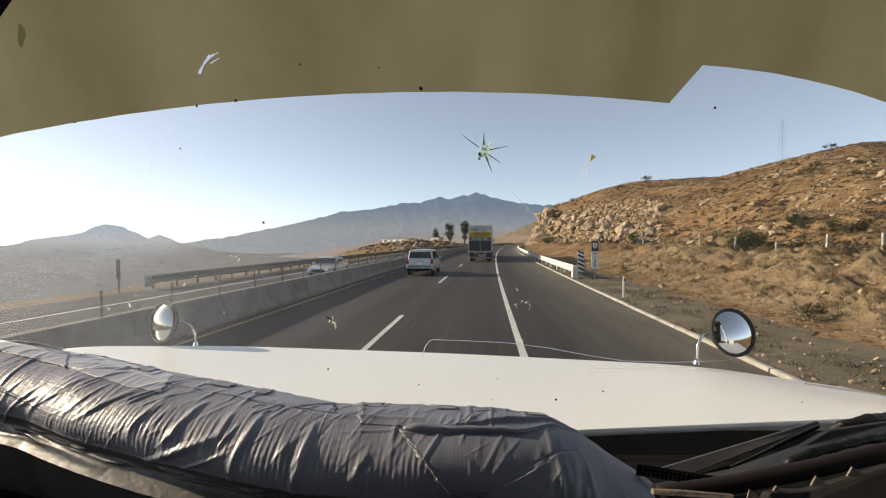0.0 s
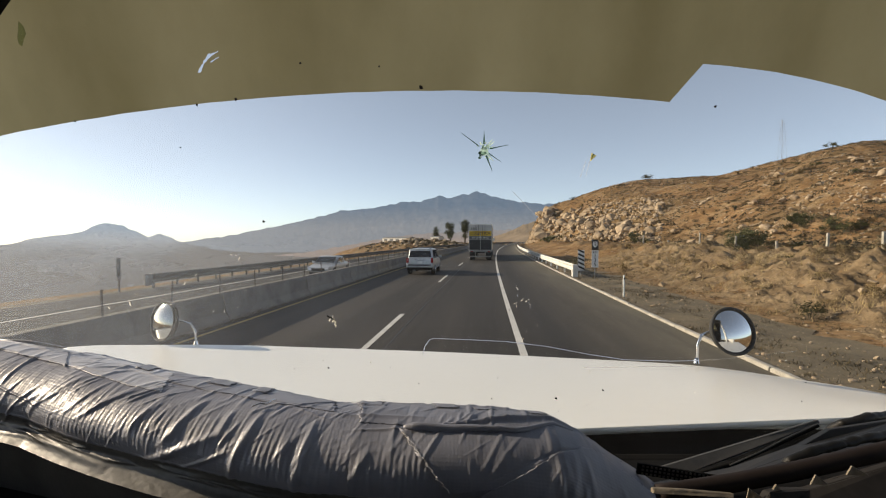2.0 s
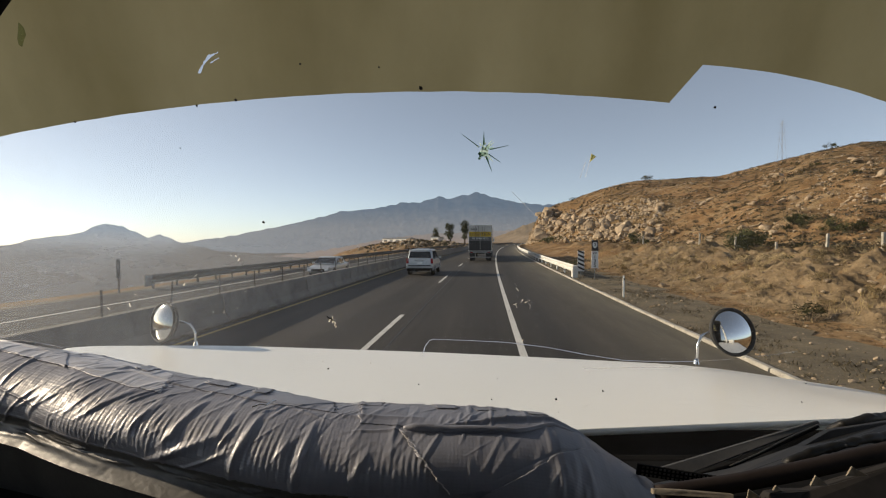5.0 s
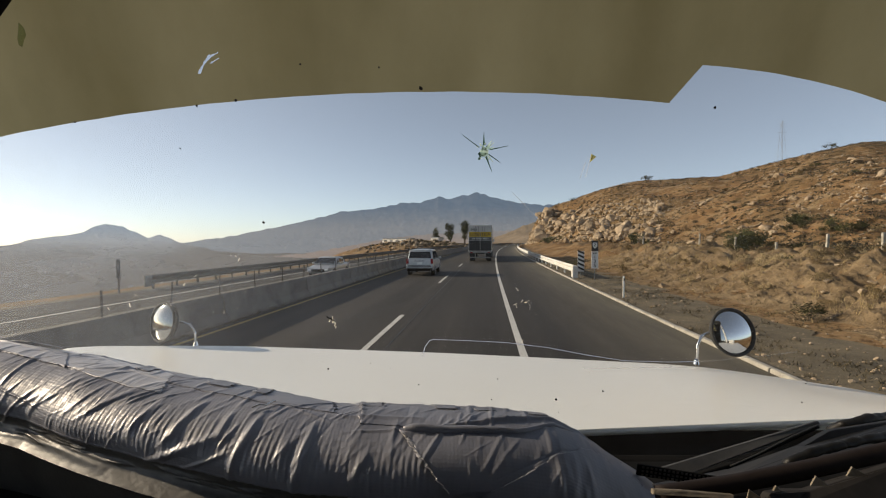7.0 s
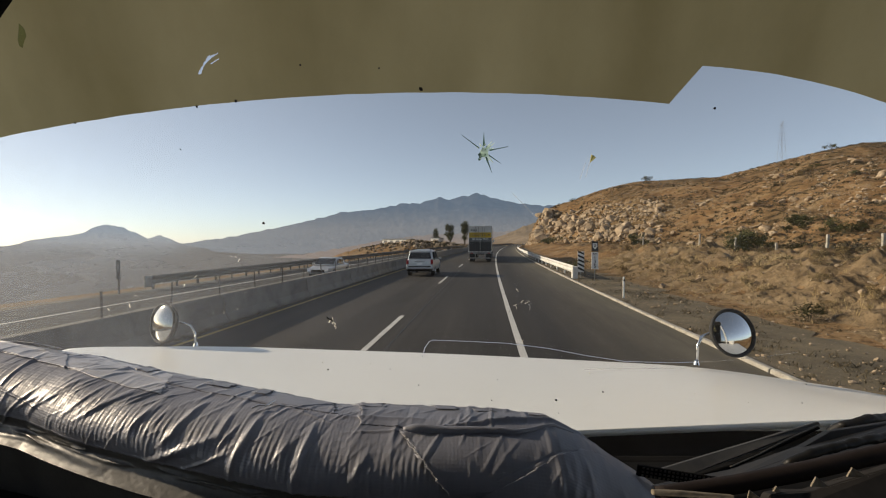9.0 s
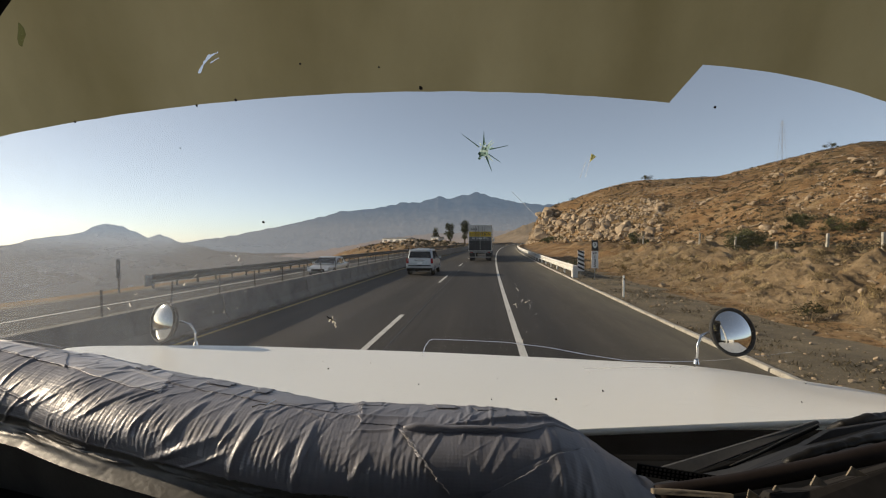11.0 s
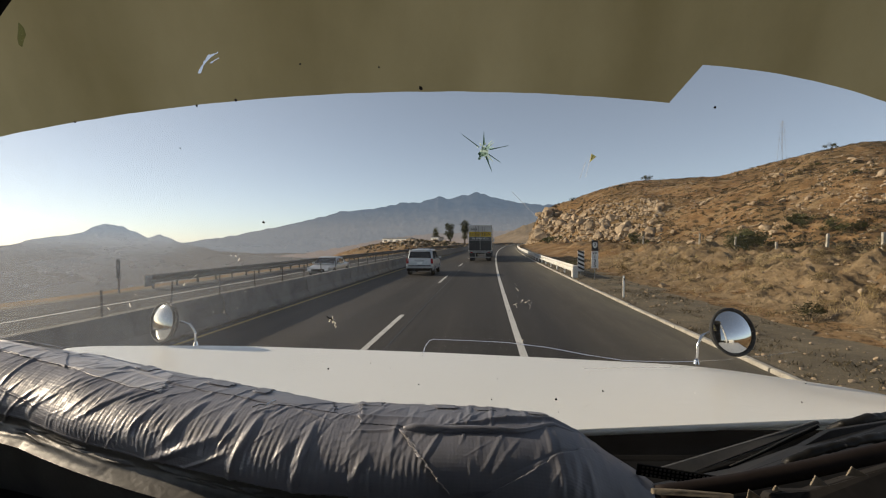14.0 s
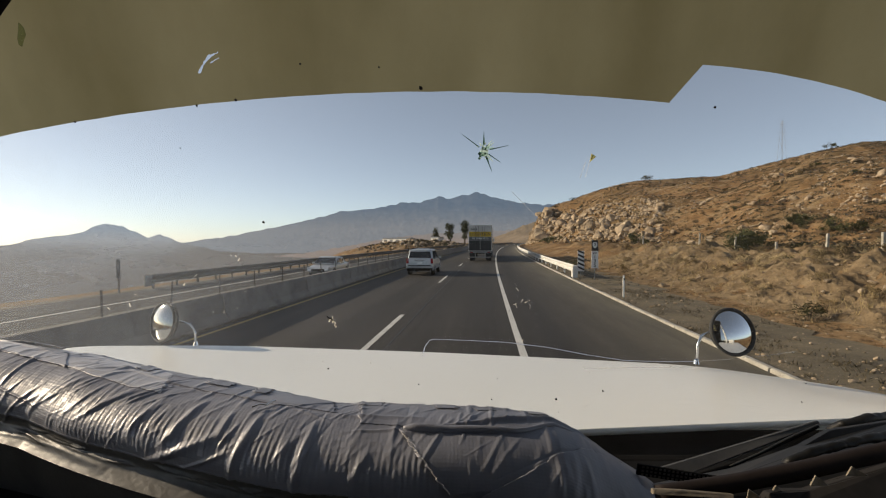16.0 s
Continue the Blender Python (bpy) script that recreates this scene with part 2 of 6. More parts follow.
def haze_glow_material(name, col, low_glow, high_glow, z0, z1, floor_glow=None):
    """Far backdrop of mountains, the air's haze painted in as glow graded by height."""
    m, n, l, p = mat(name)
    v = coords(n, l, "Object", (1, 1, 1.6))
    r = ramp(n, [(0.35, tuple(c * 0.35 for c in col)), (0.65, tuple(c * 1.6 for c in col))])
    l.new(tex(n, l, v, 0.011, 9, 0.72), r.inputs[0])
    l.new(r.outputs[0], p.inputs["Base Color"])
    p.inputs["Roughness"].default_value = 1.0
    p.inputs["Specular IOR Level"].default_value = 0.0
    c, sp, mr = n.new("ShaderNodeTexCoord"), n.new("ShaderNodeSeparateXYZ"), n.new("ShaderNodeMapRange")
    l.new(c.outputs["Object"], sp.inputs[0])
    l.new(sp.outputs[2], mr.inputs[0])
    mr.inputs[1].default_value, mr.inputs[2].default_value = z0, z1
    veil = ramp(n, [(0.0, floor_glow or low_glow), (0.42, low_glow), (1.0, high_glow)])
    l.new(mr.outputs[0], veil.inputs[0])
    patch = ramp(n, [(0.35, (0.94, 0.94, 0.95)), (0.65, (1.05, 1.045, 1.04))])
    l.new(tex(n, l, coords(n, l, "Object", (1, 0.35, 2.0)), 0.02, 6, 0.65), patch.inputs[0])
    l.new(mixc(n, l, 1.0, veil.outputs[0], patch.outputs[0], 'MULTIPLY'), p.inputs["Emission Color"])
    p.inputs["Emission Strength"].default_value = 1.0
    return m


ASPHALT = asphalt_material()
SOIL = soil_material()
TAPE = tape_material("duct_tape", (0.165, 0.170, 0.205), (0.265, 0.272, 0.315), 0.55)
# paler copy of the tape for the strips at the left end
TAPE_LIGHT = tape_material("pale_tape", (0.36, 0.368, 0.41), (0.54, 0.55, 0.60), 0.6)
TAPE_MID = tape_material("dark_tape", (0.128, 0.132, 0.158), (0.212, 0.218, 0.255), 0.55, 0.10)
GLASS = glass_material()
FILM = film_material()
BANK_DIRT = surface("pale_bank_dirt", (0.135, 0.092, 0.052), (0.275, 0.202, 0.125), 0.8, 6, 0.95, relief=1.0, dist=0.09, spec=0.1, grain=1.6)
GRAVEL = surface("roadside_gravel", (0.078, 0.061, 0.036), (0.180, 0.140, 0.084), 0.55, 11, 0.95, relief=0.8, dist=0.03)
CONCRETE = surface("barrier_concrete", (0.10, 0.092, 0.083), (0.215, 0.20, 0.178), 1.3, 22, 0.9, relief=0.4, dist=0.008)
KERB_PAINT = surface("worn_white_kerb", (0.22, 0.20, 0.165), (0.50, 0.47, 0.41), 1.6, 22, 0.85, relief=0.4, dist=0.008)
LINE_WHITE = surface("road_paint_white", (0.44, 0.43, 0.41), (0.64, 0.63, 0.6), 2.5, 30, 0.75, relief=0.2, dist=0.003)
LINE_YELLOW = surface("road_paint_yellow", (0.30, 0.22, 0.06), (0.42, 0.32, 0.11), 2.5, 30, 0.8, relief=0.2, dist=0.003)
ROCK = surface("granite", (0.225, 0.168, 0.112), (0.47, 0.370, 0.262), 0.7, 6, 0.92, relief=0.8, dist=0.06, spec=0.2)
HOOD_PAINT = surface("cream_white_paint", (0.755, 0.75, 0.715), (0.81, 0.805, 0.775), 1.2, 60, 0.32, relief=0.02, dist=0.0006, grain=0.42)
BLACK = surface("black_plastic", (0.006, 0.006, 0.006), (0.013, 0.0125, 0.012), 8, 120, 0.9, relief=0.25, dist=0.001, spec=0.03)
# dark tone standing in for shade below the dash pad
UNDER_SHADE = surface("under_pad_shade", (0.036, 0.034, 0.033), (0.088, 0.084, 0.078), 14, 150, 0.45, relief=0.3, dist=0.001, spec=0.5)
FRAY = surface("frayed_tape_threads", (0.35, 0.34, 0.33), (0.62, 0.60, 0.58), 60, 300, 0.8)
WOOD_TRIM = surface("dark_brown_trim", (0.016, 0.012, 0.011), (0.026, 0.020, 0.018), 12, 80, 0.6, relief=0.3, dist=0.001, spec=0.10)
TRIM_GREY = surface("dusty_trim", (0.016, 0.0145, 0.0135), (0.032, 0.029, 0.027), 10, 90, 0.75, relief=0.3, dist=0.001, spec=0.15)
VENT_TAN = surface("aged_beige_plastic", (0.11, 0.088, 0.062), (0.19, 0.158, 0.112), 12, 80, 0.7)
STRIP_GREY = surface("dusty_grey_rubber", (0.032, 0.031, 0.030), (0.062, 0.060, 0.057), 14, 120, 0.6, relief=0.2, dist=0.0008)
VINYL_SOFT = surface("slack_black_vinyl", (0.007, 0.007, 0.007), (0.015, 0.0145, 0.014), 14, 120, 0.5, relief=0.2, dist=0.0008, spec=0.25)
CHROME = plain("chrome", (0.72, 0.72, 0.72), 0.13, 1.0)
MIRROR_DUSTY = plain("dusty_mirror_glass", (0.40, 0.40, 0.385), 0.10, 1.0)
MIRROR = plain("mirror_glass", (0.60, 0.60, 0.60), 0.05, 1.0)
RUBBER = surface("rubber", (0.018, 0.018, 0.018), (0.03, 0.03, 0.03), 5, 60, 0.8, relief=0.2, dist=0.002)
CABIN = surface("cabin_lining", (0.10, 0.092, 0.08), (0.14, 0.13, 0.115), 4, 90, 0.9)
GALV = surface("galvanised_steel", (0.20, 0.20, 0.195), (0.30, 0.30, 0.285), 1.2, 20, 0.55, 0.4, relief=0.15, dist=0.003)
RAIL_WHITE = surface("white_painted_rail", (0.56, 0.55, 0.51), (0.70, 0.69, 0.65), 1.2, 20, 0.6, relief=0.15, dist=0.003)
RAIL_DARK = surface("dark_rail", (0.075, 0.066, 0.057), (0.13, 0.115, 0.10), 1.2, 20, 0.7, relief=0.2, dist=0.003)
TAR = surface("tar_seam", (0.012, 0.012, 0.012), (0.028, 0.026, 0.025), 3, 40, 0.6)
RUST = surface("rusty_post", (0.055, 0.042, 0.034), (0.10, 0.075, 0.058), 6, 40, 0.85)
SIGN_WHITE = surface("sign_white", (0.68, 0.68, 0.66), (0.76, 0.76, 0.74), 3, 30, 0.5)
SIGN_BLACK = surface("sign_black", (0.015, 0.015, 0.016), (0.03, 0.03, 0.03), 3, 30, 0.5)
DARK_MARK = plain("dark_speck", (0.015, 0.013, 0.012), 0.9)
CRACK = sheer("crushed_glass", (0.86, 0.96, 0.90), 0.35)
CRACK_DARK = sheer("crack_shadow", (0.22, 0.34, 0.28), 0.6)
SPLAT = sheer("dried_splat", (0.95, 0.93, 0.86), 0.40)
SPLAT_YELLOW = sheer("yellow_splat", (0.86, 0.80, 0.50), 0.5)
SMEAR = sheer("olive_smear", (0.72, 0.78, 0.66), 0.93)
FAINT = sheer("faint_mark", (0.95, 0.95, 0.95), 0.75)
WIRE = sheer("pale_crack", (0.80, 0.85, 0.97), 0.3)
YELLOW = surface("trailer_yellow", (0.50, 0.31, 0.012), (0.62, 0.40, 0.02), 1.0, 25, 0.5, relief=0.1, dist=0.003)
SLATE = surface("trailer_slate", (0.075, 0.078, 0.085), (0.11, 0.113, 0.12), 1.0, 25, 0.5, relief=0.1, dist=0.003)
TRAILER_WHITE = surface("trailer_white", (0.40, 0.39, 0.38), (0.55, 0.54, 0.52), 0.8, 25, 0.5, relief=0.1, dist=0.003)
DOOR_DARK = surface("door_dark", (0.016, 0.016, 0.018), (0.035, 0.034, 0.034), 1.2, 25, 0.55)
TAIL_RED = plain("tail_lamp_red", (0.24, 0.008, 0.010), 0.25)
SILVER = surface("silver_paint", (0.40, 0.41, 0.42), (0.48, 0.49, 0.50), 1.2, 60, 0.28, 0.5, relief=0.01, dist=0.001, grain=0.1)
CAR_GLASS = plain("dark_car_glass", (0.012, 0.014, 0.016), 0.06)
LAMP_CLEAR = plain("headlamp_clear", (0.8, 0.8, 0.8), 0.1)
GREEN_LEAF = leaf_material("bush_leaf", (0.030, 0.036, 0.016), (0.085, 0.085, 0.036))
DRY_LEAF = leaf_material("dry_leaf", (0.085, 0.058, 0.028), (0.20, 0.15, 0.075))
SCRUB = leaf_material("scrub_leaf", (0.030, 0.027, 0.016), (0.115, 0.088, 0.050))
GRASS = leaf_material("dry_grass", (0.18, 0.132, 0.062), (0.43, 0.33, 0.175))
STRAW = leaf_material("straw_brush", (0.20, 0.150, 0.080), (0.50, 0.385, 0.225))
BARK = surface("bark", (0.07, 0.055, 0.042), (0.12, 0.095, 0.07), 3, 20, 0.9)
# glow colours that paint haze onto the far land
MOUNT_NEAR = haze_glow_material("far_ridge", (0.024, 0.023, 0.022), (0.228, 0.254, 0.304), (0.182, 0.236, 0.322), -52, 70, (0.120, 0.116, 0.122))
MOUNT_FAR = haze_glow_material("farther_ridge", (0.019, 0.0175, 0.016), (0.172, 0.194, 0.238), (0.098, 0.139, 0.208), -60, 300)
FOOTHILL = haze_glow_material("haze_glow_red_foothill", (0.030, 0.022, 0.017), (0.208, 0.184, 0.185), (0.182, 0.181, 0.200), -15, 24)
MOUNT_LOW = haze_glow_material("brown_ridge", (0.10, 0.075, 0.05), (0.115, 0.095, 0.08), (0.075, 0.07, 0.065), -20, 60)
PLAIN_SCRUB = haze_glow_material("haze_glow_scrub", (0.02, 0.02, 0.015), (0.160, 0.161, 0.180), (0.13, 0.145, 0.17), -60, 60)
PLASTER = surface("pale_plaster", (0.58, 0.56, 0.52), (0.68, 0.66, 0.62), 0.3, 5, 0.9)

# ---- mesh helpers ----
def link_mesh(name, bm, material, smooth=False):
    me = bpy.data.meshes.new(name)
    bm.to_mesh(me)
    bm.free()
    me.materials.append(material)
    if smooth:
        me.polygons.foreach_set("use_smooth", [True] * len(me.polygons))
    return new(name, me)


def part(name, bm, material, parent, label="", smooth=False):
    ob = link_mesh(name, bm, material, smooth)
    ob.parent = parent
    return tagged(ob, label)


def thing(name, label, category, m=None, group="", kind=""):
    ob = tagged(new(name), label, category, group, kind)
    ob.empty_display_size = 0.2
    if m is not None:
        ob.matrix_basis = m
    return ob


def box(bm, cx, cy, cz, sx, sy, sz, bevel=0.0, m=None):
    r = bmesh.ops.create_cube(bm, size=1.0, matrix=Matrix.Translation((cx, cy, cz)) @ Matrix.Diagonal((sx, sy, sz, 1)))
    vs = r["verts"]
    if bevel:
        es = list({e for v in vs for e in v.link_edges})
        o = bmesh.ops.bevel(bm, geom=es, offset=bevel, segments=2, affect='EDGES', profile=0.6)
        vs = list({v for f in o["faces"] for v in f.verts} | {v for v in vs if v.is_valid})
    if m is not None:
        bmesh.ops.transform(bm, matrix=m, verts=[v for v in vs if v.is_valid])
    return bm


def boxed(*a, **k):
    return box(bmesh.new(), *a, **k)


def rod(bm, p, q, r1, r2=None, seg=8):
    p, q = Vector(p), Vector(q)
    d = q - p
    bmesh.ops.create_cone(bm, cap_ends=True, segments=seg, radius1=r1, radius2=r1 if r2 is None else r2, depth=d.length,
                          matrix=Matrix.Translation((p + q) / 2) @ d.to_track_quat('Z', 'Y').to_matrix().to_4x4())
    return bm


def tube(pts, r, seg=8):
    """A bent round bar along a few points."""
    bm = bmesh.new()
    pts = [Vector(p) for p in pts]
    rings = []
    for i, p in enumerate(pts):
        d = (pts[min(i + 1, len(pts) - 1)] - pts[max(i - 1, 0)]).normalized()
        a = d.orthogonal().normalized() if not rings else (last - d * last.dot(d)).normalized()
        last, b = a, d.cross(a)
        rings.append([bm.verts.new(p + (a * math.cos(k * math.tau / seg) + b * math.sin(k * math.tau / seg)) * r) for k in range(seg)])
    for u, w in zip(rings, rings[1:]):
        for k in range(seg):
            bm.faces.new((u[k], u[(k + 1) % seg], w[(k + 1) % seg], w[k]))
    bm.faces.new(rings[0][::-1])
    bm.faces.new(rings[-1])
    return bm


def prism(outline, depth, axis='x', bevel=0.0):
    """An outline pushed through a depth, centred. outline: (a, b) pairs; axis x: y, z; axis y: x, z; axis z: x, y."""
    bm = bmesh.new()
    def at(a, b, d):
        return {'x': (d, a, b), 'y': (a, d, b), 'z': (a, b, d)}[axis]
    lo = [bm.verts.new(at(a, b, -depth / 2)) for a, b in outline]
    hi = [bm.verts.new(at(a, b, depth / 2)) for a, b in outline]
    bm.faces.new(lo)
    bm.faces.new(hi[::-1])
    k = len(outline)
    for i in range(k):
        bm.faces.new((lo[i], hi[i], hi[(i + 1) % k], lo[(i + 1) % k]))
    bmesh.ops.recalc_face_normals(bm, faces=bm.faces)
    if bevel:
        bmesh.ops.bevel(bm, geom=list(bm.edges), offset=bevel, segments=2, affect='EDGES', profile=0.6)
    return bm


def moved(bm, m):
    bmesh.ops.transform(bm, matrix=m, verts=bm.verts)
    return bm


def grid_mesh(name, P, material, smooth=True, uv=None):
    """An object from an array of points, rows by columns by xyz."""
    a, b = P.shape[:2]
    i = np.arange(a * b).reshape(a, b)
    F = np.stack([i[:-1, :-1], i[:-1, 1:], i[1:, 1:], i[1:, :-1]], -1).reshape(-1, 4)
    me = bpy.data.meshes.new(name)
    me.from_pydata(P.reshape(-1, 3).tolist(), [], F.tolist())
    me.materials.append(material)
    if smooth:
        me.polygons.foreach_set("use_smooth", [True] * len(me.polygons))
    if uv is not None:
        lay = me.uv_layers.new(name="UVMap")
        lay.data.foreach_set("uv", uv.reshape(-1, 2)[F.reshape(-1)].astype(np.float32).ravel())
    return new(name, me)


def lettering(name, words, size, material, parent, m, label="", stretch=1.0):
    cu = bpy.data.curves.new(name, 'FONT')
    cu.body, cu.size, cu.align_x, cu.align_y, cu.extrude = words, size, 'CENTER', 'CENTER', 0.003
    cu.resolution_u = 3
    cu.offset = 0.012 * size
    tmp = bpy.data.objects.new(name, cu)
    me = bpy.data.meshes.new_from_object(tmp)
    bpy.data.objects.remove(tmp)
    me.name = name
    me.materials.clear()
    me.materials.append(material)
    ob = new(name, me)
    ob.parent, ob.matrix_basis = parent, m @ Matrix.Diagonal((stretch, 1, 1, 1))
    return tagged(ob, label)


# ---- the line of the road ----
def edge_x(y):
    """Where the white edge line runs, for the distance ahead."""
    y = np.asarray(y, float)
    yc = np.clip(y, -60, 420)
    return 0.82 + 0.088 * y + 2.6e-4 * (yc * yc + 2 * yc * (y - yc))


def edge_heading(y):
    return math.atan(0.088 + 5.2e-4 * min(max(y, -60), 420))


def ribbon(name, d0, d1, z, y0, y1, material, step=2.0, cols=2, thick=0.0):
    ys = np.linspace(y0, y1, max(2, int((y1 - y0) / step) + 1))
    ds = np.linspace(d0, d1, cols)
    X = edge_x(ys)[:, None] + ds[None, :]
    P = np.stack([X, np.repeat(ys[:, None], cols, 1), np.full_like(X, z)], -1)
    uv = np.stack([np.repeat(ds[None, :], len(ys), 0), np.repeat(ys[:, None], cols, 1)], -1)
    return grid_mesh(name, P[:, ::1], material, False, uv)


def extrude_along(name, outline, y0, y1, step, material, closed=True):
    """A profile (offset from the edge line, height) run along the road."""
    ys = np.linspace(y0, y1, max(2, int(round((y1 - y0) / step)) + 1))
    pr = outline + outline[:1] if closed else outline
    d, z = np.array([a for a, b in pr]), np.array([b for a, b in pr])
    P = np.stack([edge_x(ys)[:, None] + d[None], np.repeat(ys[:, None], len(pr), 1), np.repeat(z[None], len(ys), 0)], -1)
    return grid_mesh(name, P, material, False)


def on_road(d, y, z=0.0, turn=0.0):
    return Matrix.Translation((float(edge_x(y)) + d, y, z)) @ Matrix.Rotation(-edge_heading(y) + turn, 4, 'Z')


# ---- ground ----
def smooth01(t):
    t = np.clip(t, 0, 1)
    return t * t * (3 - 2 * t)


CREST_U = [0.10, 0.185, 0.198, 0.214, 0.245, 0.308, 0.389, 0.448, 0.61, 0.70, 0.83, 0.93, 1.25, 2.0, 4.0]
CREST_T = [-0.01, 0.000, 0.028, 0.058, 0.077, 0.099, 0.122, 0.132, 0.143, 0.164, 0.195, 0.216, 0.235, 0.22, 0.15]
CREST_R = [262, 258, 255, 252, 250, 247, 245, 240, 235, 235, 238, 242, 260, 260, 240]
FOOT_R = [255, 240, 228, 212, 195, 168, 140, 120, 90, 80, 68, 62, 55, 52, 50]


def rough_noise(x, y, s, seed, octaves=4):
    return noise.fractal(Vector((x / s, y / s, seed)), 0.9, 2.1, octaves)


def ground_z(x, y):
    d = x - float(edge_x(y))
    if d < 0:
        z = -0.10 - 0.34 * float(smooth01((-d - 8.3) / 0.5)) - 62.0 * float(smooth01((-d - 20.6 - 38.0 * float(smooth01((y - 135.0) / 55.0))) / 90.0)) - 0.085 * max(0.0, min(1400.0, -d - 110.0)) - 14.0 * float(smooth01((y - 500.0) / 500.0))
        if d < -21.5:
            z += 0.5 * rough_noise(x, y, 14.0, 3.0) * min(1.0, (-d - 21.5) / 12)
            z += 2.9 * math.exp(-((d + 38.0) / 12.0) ** 2 - ((y - 200.0) / 55.0) ** 2) * (0.85 + 0.4 * rough_noise(x, y, 9.0, 6.0))
        return z
    z = -0.09
    k = d - 4.7
    if k > 0:
        near = float(smooth01((k - 3.2) / 7.5))
        z += 1.45 * near + 0.80 * near * rough_noise(x, y, 4.2, 7.0) + 0.44 * near * rough_noise(x, y, 1.3, 4.0, 4) + 0.05 * min(1.0, k / 3) * rough_noise(x, y, 0.9, 2.0, 3)
        z -= 0.8 * float(smooth01((k - 26.0) / 14.0))
        if y > 4:
            u, r = x / y, math.hypot(x, y)
            t, rc, rf = np.interp(u, CREST_U, CREST_T), np.interp(u, CREST_U, CREST_R), np.interp(u, CREST_U, FOOT_R)
            ahead = rc / math.sqrt(1 + u * u)
            zc = max(0.0, EYE_Z + t * ahead)
            g = float(np.clip((r - rf) / (rc - rf), 0, 1.6))
            side = float(smooth01(k / 6.0))
            if g > 0:
                prof = g ** 0.86 if g < 1 else 1 - 0.55 * (g - 1) ** 1.5
                z = z * (1 - min(g * 3, 1)) + zc * prof * side
                z += side * (2.8 * rough_noise(x, y, 34.0, 5.0) + 0.65 * rough_noise(x, y, 7.0, 9.0)) * min(1.0, g * 5) * (1 - 0.75 * float(smooth01((g - 0.75) / 0.25)))
    return z


def build_ground():
    ang = np.concatenate([np.linspace(-62, 62, 300), np.linspace(64, 296, 60)])
    ang = np.append(ang, 298.0)
    rad = np.concatenate([[0.5], np.geomspace(2.5, 420, 270), np.geomspace(440, 4700, 40)])
    P = np.zeros((len(rad), len(ang), 3))
    for i, r in enumerate(rad):
        for j, a in enumerate(ang):
            x, y = r * math.sin(radians(a)), r * math.cos(radians(a))
            P[i, j] = (x, y, ground_z(x, y))
    g = grid_mesh("ground", P, SOIL)
    return tagged(g, "dry brown hillside soil with scrub along the highway", "ground", kind="structure")


ground = build_ground()

# ---- road ----
road = tagged(ribbon("road", -8.7, 4.30, 0.0, -60, 420, ASPHALT, 2.0, 14), "dark grey worn asphalt of a two-lane carriageway", "road", kind="structure")
tagged(ribbon("road_opposite", -19.2, -8.6, -0.30, -60, 420, ASPHALT, 2.0, 10), "grey asphalt of the opposite carriageway", "road", kind="structure")
tagged(ribbon("edge_line", -0.08, 0.08, 0.006, -50, 400, LINE_WHITE), "worn solid white edge line on asphalt", "road line", kind="structure")
tagged(ribbon("median_line", -7.80, -7.68, 0.006, -50, 400, LINE_YELLOW), "faded yellow line along the median barrier", "road line", kind="structure")
tagged(ribbon("tar_seam", -2.98, -2.945, 0.004, -50, 300, TAR), "thin dark tar seam along the lane joint", "road seam", kind="structure")
tagged(ribbon("far_edge_line", -16.3, -16.15, -0.294, -50, 400, LINE_WHITE), "white edge line of the opposite carriageway", "road line", kind="structure")
dashes = thing("lane_line", "worn white broken lane line on asphalt", "road line", kind="structure")
for i in range(14):
    y0 = 9.2 + 15.8 * (i - 1)
    o = ribbon("dash", -3.47, -3.33, 0.006, y0, y0 + 5.0, LINE_WHITE, 1.0)
    o.parent = dashes
tagged(ribbon("far_verge", -20.6, -19.3, -0.40, 0, 150, GRAVEL, 1.5, 6), "grey gravel verge beyond the opposite carriageway", "verge", kind="structure")
verge = ribbon("shoulder_gravel", 4.42, 7.8, -0.035, -30, 150, GRAVEL, 0.6, 6)
for v in verge.data.vertices:
    k = v.co.x - float(edge_x(v.co.y)) - 4.42
    v.co.x += 0.30 * k * noise.fractal(Vector((v.co.y * 0.55, 0.0, 3.0)), 0.9, 2.0, 4)
    v.co.z -= 0.03 * (k / 3.4) ** 2
tagged(verge, "grey-brown gravel verge beside the kerb", "verge", kind="structure")

def bank_z(x, y):
    """Height of the loose dirt pushed up along the cutting."""
    k = x - float(edge_x(y)) - 4.7
    if not (3.4 < k < 15.2 and 8.8 < y < 46.2):
        return -9.0
    rim = min(1.0, (k - 3.6) / 1.6, (15.0 - k) / 3.0, (y - 9.0) / 2.0, (46.0 - y) / 8.0)
    lump = 0.16 * rough_noise(x, y, 1.2, 21.0, 5) + 0.13 * abs(rough_noise(x, y, 0.40, 23.0, 3)) + 0.06 * rough_noise(x, y, 0.22, 25.0, 2)
    return ground_z(x, y) + lump * max(rim, 0.0) + 0.14 * (rim - 0.45) + 0.12 * rough_noise(x, y, 3.0, 29.0, 3)


def top_z(x, y):
    return max(ground_z(x, y), bank_z(x, y))


